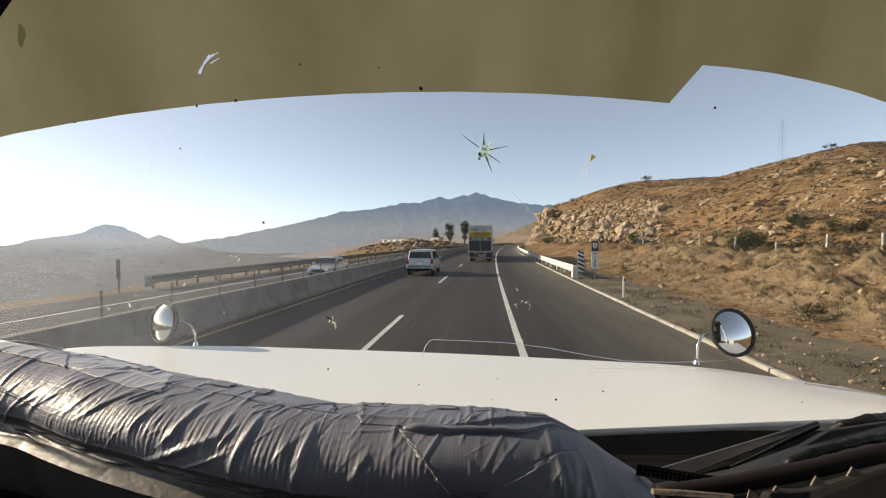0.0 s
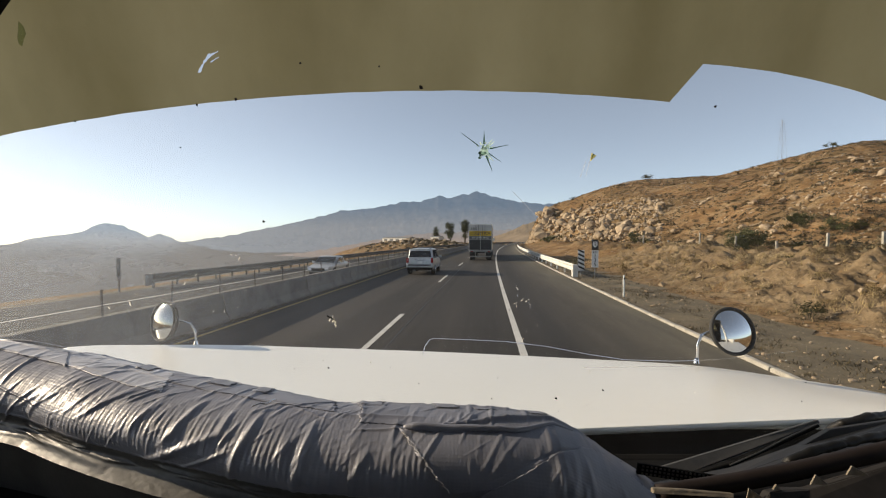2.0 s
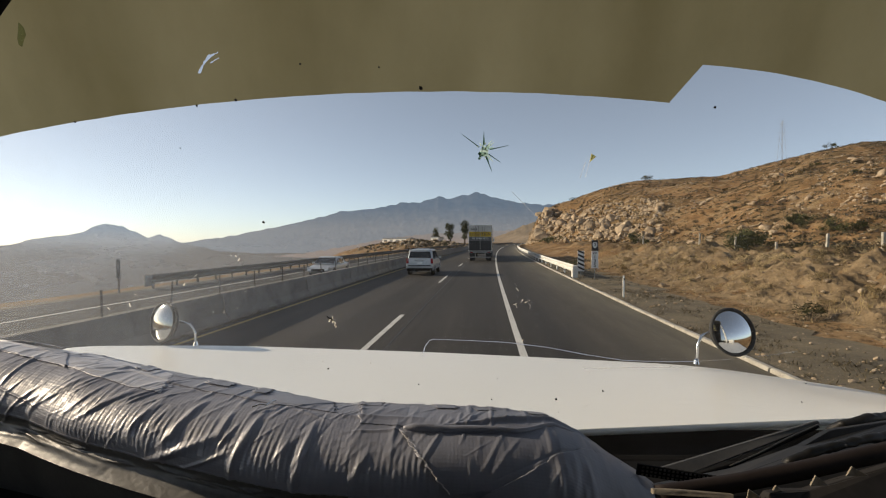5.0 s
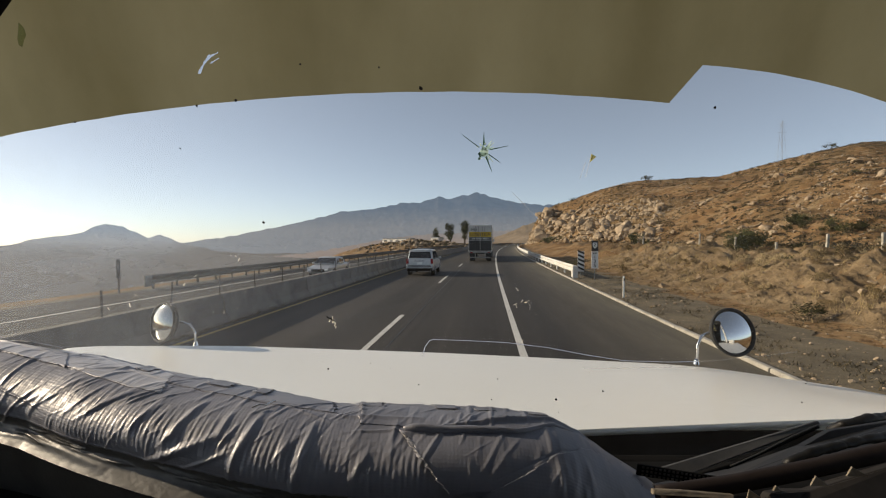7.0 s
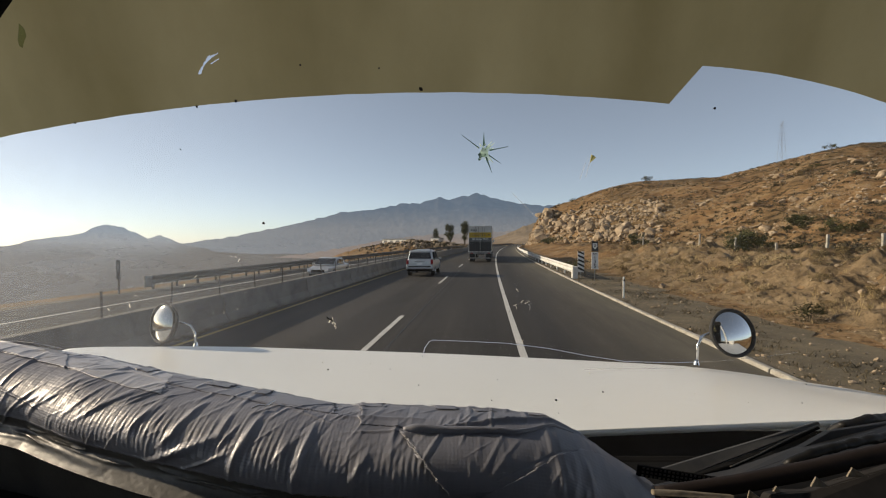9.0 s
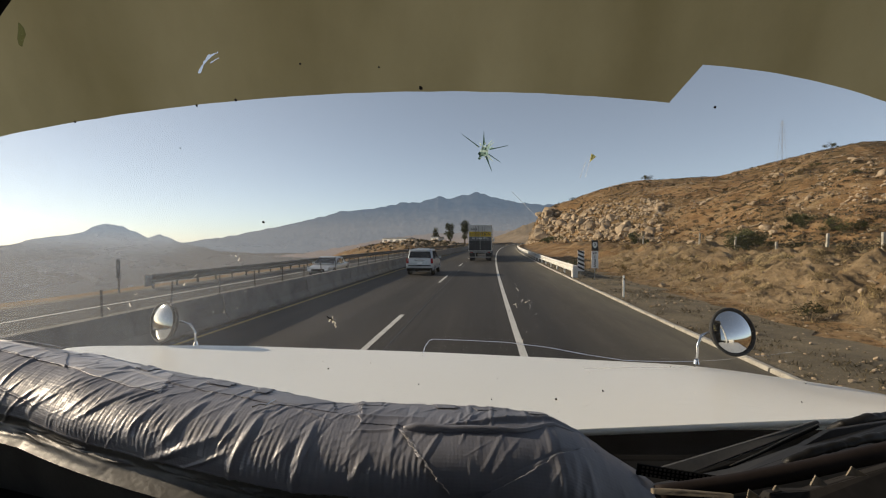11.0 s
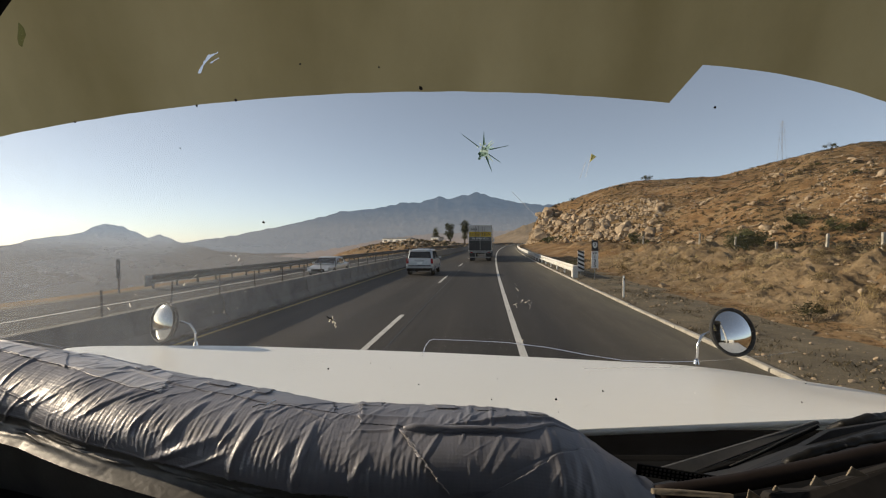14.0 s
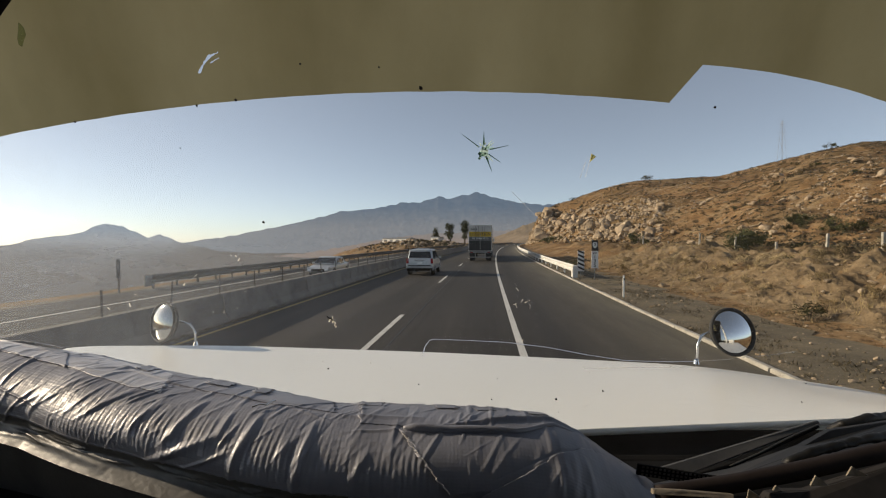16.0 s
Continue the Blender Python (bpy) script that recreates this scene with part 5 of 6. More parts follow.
# dry grass on the verge and the bank
def dry_grass():
    r = np.random.RandomState(4)
    V, F = [], []
    count = 0
    while count < 7000:
        y = 7 + 50 * r.rand() ** 1.4
        d = 7.6 + 23 * r.rand() ** 0.85
        x = float(edge_x(y)) + d
        if noise.noise(Vector((x * 0.35, y * 0.35, 2))) + 0.25 * r.randn() < -0.02:
            continue
        z = top_z(x, y) - 0.02
        h = 0.05 + 0.18 * r.rand() ** 2 + 0.10 * (d > 9.5)
        for _ in range(5):
            a = r.rand() * 6.28
            w, lx, ly = 0.004 + 0.008 * r.rand(), (r.rand() - 0.5) * 0.25, (r.rand() - 0.5) * 0.25
            ox, oy = (r.rand() - 0.5) * 0.12, (r.rand() - 0.5) * 0.12
            i = len(V)
            V += [(x + ox + math.cos(a) * w, y + oy + math.sin(a) * w, z), (x + ox - math.cos(a) * w, y + oy - math.sin(a) * w, z), (x + ox + lx, y + oy + ly, z + h)]
            F.append((i, i + 1, i + 2))
        count += 1
    me = bpy.data.meshes.new("dry_grass")
    me.from_pydata(V, [], F)
    me.materials.append(GRASS)
    return tagged(new("dry_grass", me), "straw-coloured dry grass tufts on the bank", "grass", kind="stuff")


dry_grass()


def foot_weeds():
    """Dark weeds and grit gathered along the foot of the median barrier."""
    r = random.Random(31)
    V, F = [], []
    for _ in range(900):
        y = 6 + 110 * r.random() ** 1.5
        if noise.noise(Vector((y * 0.45, 1, 8))) + r.gauss(0, 0.3) < -0.05:
            continue
        x = float(edge_x(y)) - 8.13 + abs(r.gauss(0, 0.06))
        h = 0.03 + 0.10 * r.random() ** 2
        for _k in range(5):
            a = Vector((r.gauss(0, 0.5), r.gauss(0, 0.9), r.uniform(0.3, 1))).normalized() * h
            b = Vector((0.2, 1, 0)).normalized() * 0.03
            c = Vector((x, y + r.gauss(0, 0.06), 0.0))
            i = len(V)
            V += [tuple(c - b), tuple(c + b), tuple(c + a)]
            F.append((i, i + 1, i + 2))
    me = bpy.data.meshes.new("barrier_weeds")
    me.from_pydata(V, [], F)
    me.materials.append(SCRUB)
    tagged(new("barrier_weeds", me), "dark dry weeds along the foot of the barrier", "weeds", kind="stuff")


foot_weeds()


def verge_weeds():
    """Sparse dark weeds and dead stalks over the gravel verge."""
    r = random.Random(52)
    V, F = [], []
    for _ in range(4200):
        y = 7 + 45 * r.random() ** 1.4
        d = 4.6 + 5.5 * r.random()
        x = float(edge_x(y)) + d
        if noise.noise(Vector((x * 0.5, y * 0.5, 11))) + r.gauss(0, 0.25) < 0.08:
            continue
        z = max(top_z(x, y), -0.04 if d < 7.4 else -1)
        h = 0.04 + 0.13 * r.random() ** 2
        for _k in range(9):
            a = Vector((r.gauss(0, 0.7), r.gauss(0, 0.7), r.uniform(0.2, 1))).normalized() * h
            b = Vector((r.gauss(0, 1), r.gauss(0, 1), 0)).normalized() * 0.012
            c = Vector((x + r.gauss(0, 0.07), y + r.gauss(0, 0.07), z - 0.01))
            i = len(V)
            V += [tuple(c - b), tuple(c + b), tuple(c + a)]
            F.append((i, i + 1, i + 2))
    me = bpy.data.meshes.new("verge_weeds")
    me.from_pydata(V, [], F)
    me.materials.append(SCRUB)
    tagged(new("verge_weeds", me), "sparse dark weeds over the gravel verge", "weeds", kind="stuff")


verge_weeds()


def rubble():
    """Pale rubble and dry tufts heaped beyond the opposite carriageway."""
    r = random.Random(41)
    V, F, V2, F2 = [], [], [], []
    for k in range(2700):
        y = r.gauss(195, 38)
        d = -38 + r.gauss(0, 10)
        x = float(edge_x(y)) + d
        if k < 1000:
            s = 0.22 + 1.0 * r.random() ** 3
            add_stone(V, F, Vector((x, y, ground_z(x, y) + s * 0.2)), s, r)
            continue
        s = r.uniform(0.3, 1.1)
        for _k in range(14):
            a = Vector((r.gauss(0, 1), r.gauss(0, 1), abs(r.gauss(0, 0.8)))).normalized() * s * r.uniform(0.4, 1)
            c = Vector((x, y, ground_z(x, y) - 0.05)) + a * 0.6
            b = a.orthogonal().normalized() * s * 0.25
            i = len(V2)
            V2 += [tuple(c - b), tuple(c + a * 0.5), tuple(c + b)]
            F2.append((i, i + 1, i + 2))
    for nm, v, f, m, lab, cat in (("rubble", V, F, ROCK, "pale rubble heaped beyond the opposite carriageway", "rubble"),
                                  ("rubble_scrub", V2, F2, SCRUB, "dry tufts between the heaped rubble", "scrub")):
        me = bpy.data.meshes.new(nm)
        me.from_pydata(v, [], f)
        me.materials.append(m)
        tagged(new(nm, me), lab, cat, kind="stuff")


rubble()


def loose_stones():
    r = random.Random(21)
    V, F = [], []
    for _ in range(3800):
        y = 7 + 60 * r.random() ** 1.3
        d = 4.7 + 24 * r.random() ** 1.5
        x = float(edge_x(y)) + d
        s = 0.012 + 0.065 * r.random() ** 6
        c = Vector((x, y, max(top_z(x, y), -0.04 if d < 7.4 else -1) + s * 0.3))
        add_stone(V, F, c, s, r)
    me = bpy.data.meshes.new("loose_stones")
    me.from_pydata(V, [], F)
    me.materials.append(ROCK)
    return tagged(new("loose_stones", me), "small loose stones scattered over the verge", "stones", kind="stuff")


loose_stones()


def tree(x, y, h, seed):
    r = random.Random(seed)
    z = ground_z(x, y)
    t = thing("tree", "tall dark roadside tree with an uneven crown", "tree", Matrix.Translation((x, y, z)), "far roadside trees")
    bm = bmesh.new()
    rod(bm, (0, 0, -0.3), (0.2, 0.1, h * 0.55), h * 0.035, h * 0.018, 9)
    blobs = []
    for _ in range(14):
        a, q = r.uniform(0, 6.28), r.uniform(0, h * 0.20)
        c = (q * math.cos(a), q * math.sin(a), r.uniform(h * 0.26, h * 0.86))
        rod(bm, (0.1, 0.05, h * r.uniform(0.25, 0.5)), c, h * 0.010, h * 0.004, 5)
        blobs.append((c, h * r.uniform(0.10, 0.17)))
    part("trunk", bm, BARK, t)
    o = new("crown", leaf_mesh("crown", blobs, 2600, h * 0.026, GREEN_LEAF, r))
    o.parent = t
    return t


for i, (u, y, h) in enumerate(((-0.014, 330, 13), (0.016, 322, 16), (0.048, 310, 17))):
    tree(u * y, y, h, 60 + i)

# ---- signs, posts ----
# hazard board at the rail end
hz = thing("hazard_board", "black and white striped hazard board at the rail end", "road sign", on_road(5.40, 29.6, -0.06))
part("post", boxed(0, 0.04, 0.55, 0.06, 0.05, 1.2, 0.006), GALV, hz)
part("panel", boxed(0, 0, 1.05, 0.42, 0.03, 1.35, 0.006), SIGN_WHITE, hz)
for i in range(5):
    z = 0.44 + 0.27 * i
    bm = prism([(-0.20, z + 0.16), (0.20, z - 0.02), (0.20, z + 0.11), (-0.20, z + 0.29 if i < 4 else z + 0.26)], 0.006, 'y')
    o = part("stripe", moved(bm, Matrix.Translation((0, -0.019, 0))), SIGN_BLACK, hz)

# kilometre sign
km = thing("kilometre_sign", "tall white and black kilometre marker sign on a steel post", "road sign", on_road(5.7, 27.0, -0.06, radians(2)))
part("post", boxed(0, 0.04, 1.15, 0.05, 0.05, 2.4, 0.006), GALV, km)
part("route_panel", boxed(0, 0, 2.10, 0.40, 0.02, 0.62, 0.005), SIGN_BLACK, km, "black panel with a white route shield")
part("distance_panel", boxed(0, 0, 1.25, 0.40, 0.02, 1.02, 0.005), SIGN_WHITE, km)
part("shield", moved(prism([(-0.13, 0.17), (0.13, 0.17), (0.14, -0.05), (0, -0.2), (-0.14, -0.05)], 0.008, 'y'), Matrix.Translation((0, -0.015, 2.12))), SIGN_WHITE, km)
UP = Matrix.Rotation(radians(90), 4, 'X')
for words, z, size in (("2", 2.14, 0.26), ("km", 1.66, 0.20), ("1", 1.43, 0.30), ("3", 1.17, 0.30), ("5", 0.91, 0.30)):
    lettering("lettering", words, size, SIGN_BLACK, km, Matrix.Translation((0, -0.022 if words == "2" else -0.014, z)) @ UP)

dl = thing("delineator_post", "slim white delineator post beside the kerb", "post", on_road(5.0, 18.9, -0.06))
part("post", boxed(0, 0, 0.45, 0.07, 0.07, 0.95, 0.015), SIGN_WHITE, dl)
part("reflector", boxed(0, -0.038, 0.78, 0.05, 0.01, 0.10, 0.003), SIGN_BLACK, dl)

mk = thing("marker_post", "dark rectangular marker board on a post beside the far rail", "road sign", on_road(-19.7, 23.2, -0.45))
part("post", boxed(0, 0.03, 0.75, 0.06, 0.05, 1.7, 0.006), RUST, mk)
part("panel", boxed(0, 0, 1.35, 0.22, 0.03, 1.0, 0.006), SIGN_BLACK, mk)

fp = None
for i in range(7):
    x, y = 23.4 + 0.12 * i, 24.0 + 3.4 * i + 0.28 * i * i
    m = Matrix.Translation((x, y, ground_z(x, y) - 0.1)) @ Matrix.Rotation(radians(4 * math.sin(i * 2.2)), 4, 'Y')
    if fp is None:
        fp = tagged(link_mesh("boundary_post", boxed(0, 0, 0.60, 0.13, 0.13, 1.38, 0.02), KERB_PAINT), "white-painted concrete boundary post in dry grass", "post", "boundary posts")
        fp.matrix_basis = m
    else:
        copy_thing(fp, m)

# lattice pylon behind the hill
py = thing("pylon", "thin grey lattice power pylon behind the hill crest", "pylon", Matrix.Translation((228, 305, 26)))
bm = bmesh.new()
H, B = 57.0, 3.4
for sx in (-1, 1):
    for sy in (-1, 1):
        rod(bm, (sx * B, sy * B, 0), (sx * 0.5, sy * 0.5, H), 0.07, 0.04, 4)
part("legs", bm, GALV, py)
bm = bmesh.new()
for i in range(9):
    a, b = B + (0.5 - B) * i / 9, B + (0.5 - B) * (i + 1) / 9
    za, zb = H * i / 9, H * (i + 1) / 9
    for s in (-1, 1):
        rod(bm, (-a, s * a, za), (b, s * b, zb), 0.035, None, 4)
        rod(bm, (a, s * a, za), (-b, s * b, zb), 0.035, None, 4)
part("bracing", bm, GALV, py)
for z in (44, 49, 54):
    bm = bmesh.new()
    rod(bm, (-3.2, 0, z), (3.2, 0, z), 0.06, None, 4)
    part("cross_arm", bm, GALV, py)


# ---- vehicles ----
def wheel(parent, x, y, z, r, w):
    bm = bmesh.new()
    bmesh.ops.create_cone(bm, cap_ends=True, segments=28, radius1=r, radius2=r, depth=w, matrix=Matrix.Rotation(radians(90), 4, 'Y'))
    bmesh.ops.bevel(bm, geom=[e for e in bm.edges if e.calc_face_angle(0) > 1.0], offset=w * 0.16, segments=2, affect='EDGES')
    t = part("wheel", bm, RUBBER, parent, "dusty black tyre")
    t.matrix_basis = Matrix.Translation((x, y, z))
    s = 1 if x > 0 else -1
    bm = bmesh.new()
    bmesh.ops.create_cone(bm, cap_ends=True, segments=24, radius1=r * 0.6, radius2=r * 0.5, depth=0.05, matrix=Matrix.Translation((s * w * 0.5, 0, 0)) @ Matrix.Rotation(radians(90 * s), 4, 'Y'))
    part("rim", bm, CHROME, t, "steel wheel rim")


def semi_trailer():
    t = thing("semi_trailer_truck", "white and yellow box semi-trailer truck with dark slate panels", "truck", on_road(-1.75, 50.0))
    W, H0, H1, L = 2.55, 1.15, 4.05, 15.6
    part("trailer_box", boxed(0, L / 2, (H0 + H1) / 2, W, L, H1 - H0, 0.03), TRAILER_WHITE, t, "white ribbed trailer box")
    s = W / 2 + 0.006
    for side in (-1, 1):
        z0, z1 = H0 + 0.12, H1 - 0.06
        part("yellow_panel", moved(prism([(0.12, z0), (6.6, z0), (2.2, z1), (0.12, z1)], 0.008, 'x'), Matrix.Translation((side * s, 0, 0))), YELLOW, t, "yellow slanted side panel")
        part("slate_panel", moved(prism([(6.65, z0), (9.4, z0), (9.4, z1), (2.25, z1)], 0.008, 'x'), Matrix.Translation((side * s, 0, 0))), SLATE, t, "dark slate side panel")
        part("yellow_band", moved(prism([(9.4, z0), (9.75, z0), (9.75, z1), (9.4, z1)], 0.008, 'x'), Matrix.Translation((side * s, 0, 0))), YELLOW, t)
        part("side_emblem", moved(prism([(11.2, 2.4), (12.2, 2.4), (12.2, 3.1), (11.5, 3.1)], 0.008, 'x'), Matrix.Translation((side * s, 0, 0))), SLATE, t)
        part("bottom_rail", moved(boxed(0, L / 2, H0 + 0.05, 0.03, L, 0.12, 0.005), Matrix.Translation((side * (s + 0.004), 0, 0))), TRAILER_WHITE, t)
    # rear doors
    for sx in (-1, 1):
        dr = part("rear_door", boxed(sx * 0.62, -0.02, (H0 + H1) / 2, 1.22, 0.05, 2.72, 0.012), TRAILER_WHITE, t, "rear door, white above and dark below")
        part("lower_panel", boxed(sx * 0.62, -0.05, 1.78, 1.20, 0.012, 1.12, 0.004), DOOR_DARK, dr)
        part("yellow_band", boxed(sx * 0.62, -0.05, 3.03, 1.20, 0.012, 0.56, 0.004), YELLOW, dr)
        part("grey_band", boxed(sx * 0.62, -0.05, 2.55, 1.20, 0.012, 0.36, 0.004), SLATE, dr)
        for k in (0.18, 0.42):
            bm = bmesh.new()
            rod(bm, (sx * k * 1.2, -0.075, 1.25), (sx * k * 1.2, -0.075, 3.95), 0.016)
            part("lock_bar", bm, DOOR_DARK, dr)
        for z in (1.4, 2.2, 3.0, 3.8):
            part("hinge", boxed(sx * 1.24, -0.05, z, 0.07, 0.05, 0.12, 0.008), GALV, dr)
        part("corner_post", boxed(sx * 1.255, -0.015, (H0 + H1) / 2, 0.07, 0.07, H1 - H0 + 0.02, 0.01), TRAILER_WHITE, t)
        part("tail_lamp", boxed(sx * 0.95, -0.06, 1.02, 0.26, 0.05, 0.10, 0.01), TAIL_RED, t, "red tail lamp")
        part("mud_flap", boxed(sx * 0.92, 0.9, 0.55, 0.62, 0.02, 0.75, 0.005), RUBBER, t)
        part("bumper_upright", boxed(sx * 0.55, 0.1, 0.75, 0.09, 0.09, 0.6, 0.01), GALV, t)
    RM = Matrix.Rotation(radians(90), 4, 'X')
    lettering("lettering", "LOGISTICA", 0.44, SIGN_BLACK, t, Matrix.Translation((0, -0.062, 3.03)) @ RM, "dark block lettering on yellow")
    lettering("lettering", "DE GRAN PESO", 0.26, SIGN_WHITE, t, Matrix.Translation((0.0, -0.062, 2.55)) @ RM, "white block lettering")
    lettering("lettering", "1410", 0.34, SIGN_BLACK, t, Matrix.Translation((-0.72, -0.05, 3.56)) @ RM)
    part("sill", boxed(0, -0.02, 1.06, 2.5, 0.10, 0.20, 0.02), GALV, t)
    part("underride_bar", boxed(0, 0.06, 0.48, 2.3, 0.12, 0.12, 0.015), GALV, t)
    part("chassis", boxed(0, 7.5, 0.98, 0.9, 14.5, 0.22, 0.02), BLACK, t)
    for y in (1.7, 2.95):
        for x in (-1.08, -0.80, 0.80, 1.08):
            wheel(t, x, y, 0.5, 0.5, 0.25)
    for sx in (-1, 1):
        part("landing_leg", boxed(sx * 0.6, 11.0, 0.62, 0.12, 0.12, 0.9, 0.01), GALV, t)
    # tractor
    part("tractor_cab", prism([(16.0, 0.9), (20.6, 0.9), (20.6, 1.75), (19.1, 2.0), (18.6, 3.0), (17.6, 3.5), (16.0, 3.6)], 2.3, 'x', 0.05), SIGN_WHITE, t, "white tractor cab")
    part("tractor_frame", boxed(0, 16.5, 0.8, 1.0, 8.0, 0.25, 0.02), BLACK, t)
    for sx in (-1, 1):
        part("wing_mirror", boxed(sx * 1.42, 18.9, 2.4, 0.22, 0.12, 0.5, 0.03), SIGN_WHITE, t)
        for y in (13.6, 14.9):
            wheel(t, sx * 1.05, y, 0.5, 0.5, 0.5)
        wheel(t, sx * 1.0, 19.6, 0.5, 0.5, 0.3)
    return t


semi_trailer()


def loft(sections, bevel=0.0):
    """Skin through rings; each ring: y, list of (x, z) for the half from bottom to top, mirrored."""
    bm = bmesh.new()
    rings = []
    for y, half in sections:
        pts = [(x, z) for x, z in half] + [(-x, z) for x, z in reversed(half)]
        rings.append([bm.verts.new((x, y, z)) for x, z in pts])
    k = len(rings[0])
    for a, b in zip(rings, rings[1:]):
        for i in range(k):
            bm.faces.new((a[i], a[(i + 1) % k], b[(i + 1) % k], b[i]))
    bm.faces.new(rings[0])
    bm.faces.new(rings[-1][::-1])
    bmesh.ops.recalc_face_normals(bm, faces=bm.faces)
    if bevel:
        bmesh.ops.bevel(bm, geom=list(bm.edges), offset=bevel, segments=2, affect='EDGES', profile=0.6)
    return bm


def car(name, label, m, paint, length, width, height, estate):
    """A car with its tail at y = 0, heading along +y."""
    c = thing(name, label, "car", m)
    w, belt, sill = width / 2, height * (0.60 if estate else 0.63), 0.32
    def low(y, k=1.0, top=belt, bot=sill):
        return (y, [(w * 0.86 * k, bot), (w * 0.98 * k, bot + 0.12), (w * k, bot + 0.40), (w * 0.95 * k, top)])
    part("body", loft([low(0.0, 0.93, belt, 0.42), low(0.12, 0.98), low(length * 0.3), low(length * 0.62), low(length * 0.7, 1, belt * 0.98), low(length * 0.93, 0.96, belt * (0.86 if estate else 0.80)), low(length, 0.86, belt * (0.72 if estate else 0.64), 0.40)], 0.025), paint, c, "", True)
    def up(y, kb, kt, zt):
        return (y, [(w * 0.93 * kb, belt - 0.02), (w * 0.80 * kt, zt), (w * 0.5 * kt, zt + 0.03)])
    tail = 0.12 if estate else length * 0.16
    roof0 = 0.42 if estate else length * 0.30
    part("roof", loft([up(tail, 0.98, 0.98, belt + 0.05), up(roof0, 1, 1, height - 0.06), up(length * 0.50, 1, 1, height - 0.03), up(length * 0.56, 1, 0.98, height - 0.07), up(length * 0.73, 0.98, 0.95, belt + 0.02)], 0.02), paint, c, "", True)
    dz = height - belt
    def pane(nm, pts, x=None):
        bm = bmesh.new()
        vs = [bm.verts.new(p) for p in pts]
        bm.faces.new(vs)
        r = bmesh.ops.extrude_face_region(bm, geom=list(bm.faces))
        bmesh.ops.translate(bm, vec=(0, 0, -0.006), verts=[v for v in r["geom"] if isinstance(v, bmesh.types.BMVert)])
        bmesh.ops.recalc_face_normals(bm, faces=bm.faces)
        part(nm, bm, CAR_GLASS, c, "dark tinted glass")
    def slope(y0, z0, y1, z1, t, off):
        d = math.hypot(y1 - y0, z1 - z0)
        return y0 + (y1 - y0) * t - (z1 - z0) / d * off, z0 + (z1 - z0) * t + (y1 - y0) / d * off
    ra, rb = slope(tail, belt + 0.05, roof0, height - 0.06, 0.12, 0.03), slope(tail, belt + 0.05, roof0, height - 0.06, 0.80, 0.03)
    pane("rear_window", [(-w * 0.80, *ra), (w * 0.80, *ra), (w * 0.71, *rb), (-w * 0.71, *rb)])
    fa, fb = slope(length * 0.73, belt + 0.02, length * 0.56, height - 0.07, 0.06, -0.03), slope(length * 0.73, belt + 0.02, length * 0.56, height - 0.07, 0.92, -0.03)
    pane("windscreen", [(-w * 0.84, *fa), (w * 0.84, *fa), (w * 0.72, *fb), (-w * 0.72, *fb)])
    for s in (-1, 1):
        xb, xt = s * (w * 0.925 + 0.012), s * (w * 0.82 + 0.012)
        for y0, y1 in ((roof0 + 0.05, length * 0.36), (length * 0.375, length * 0.52), (length * 0.535, length * 0.64)):
            yt1 = min(y1, length * 0.555)
            pane("side_window", [(xb, y0, belt + 0.03), (xb, y1, belt + 0.03), (xt, yt1, height - 0.13), (xt, y0 + 0.06, height - 0.13)])
        part("wing_mirror", boxed(s * (w + 0.09), length * 0.63, belt + 0.07, 0.2, 0.12, 0.15, 0.03), paint, c)
        part("tail_lamp", boxed(s * w * (0.87 if estate else 0.80), 0.0, belt - 0.08, w * (0.17 if estate else 0.26), 0.08, 0.34 if estate else 0.16, 0.02), TAIL_RED, c, "red tail lamp")
        part("headlamp", boxed(s * w * 0.68, length - 0.05, belt * 0.62, w * 0.30, 0.14, 0.14, 0.03), LAMP_CLEAR, c, "clear headlamp")
        for y in (length * 0.19, length * 0.80):
            wheel(c, s * (w - 0.13), y, 0.35, 0.35, 0.24)
    part("rear_bumper", boxed(0, -0.02, 0.60, width * 0.96, 0.16, 0.20, 0.04), paint, c, "body-coloured rear bumper")
    part("valance", boxed(0, 0.0, 0.42, width * 0.90, 0.12, 0.18, 0.03), BLACK, c, "dark lower valance")
    part("bumper_pad", boxed(0, -0.09, 0.66, width * 0.80, 0.03, 0.07, 0.01), BLACK, c, "dark rubber step on the bumper")
    part("hatch_bar", boxed(0, -0.015, belt - 0.06, width * 0.36, 0.04, 0.05, 0.012), CHROME, c, "bright bar over the plate")
    part("grille", boxed(0, length - 0.01, 0.55, width * 0.55, 0.06, 0.18, 0.02), BLACK, c)
    part("number_plate", boxed(0, -0.045, belt - 0.22, 0.36, 0.02, 0.16, 0.004), SIGN_WHITE, c, "plain pale plate")
    if estate:
        for s in (-1, 1):
            part("roof_rail", tube([(s * w * 0.66, 0.6, height - 0.04), (s * w * 0.66, 0.7, height + 0.03), (s * w * 0.66, 2.4, height + 0.04), (s * w * 0.66, 2.55, height - 0.03)], 0.018), BLACK, c)
    return c


car("sport_utility_car", "silver estate-bodied off-road car with dark rear glass", on_road(-5.25, 30.0), SILVER, 4.75, 1.88, 1.76, True)
car("sedan_car", "pale silver sedan on the opposite carriageway", on_road(-12.6, 36.0, -0.30, math.pi), SILVER, 4.5, 1.78, 1.45, False)

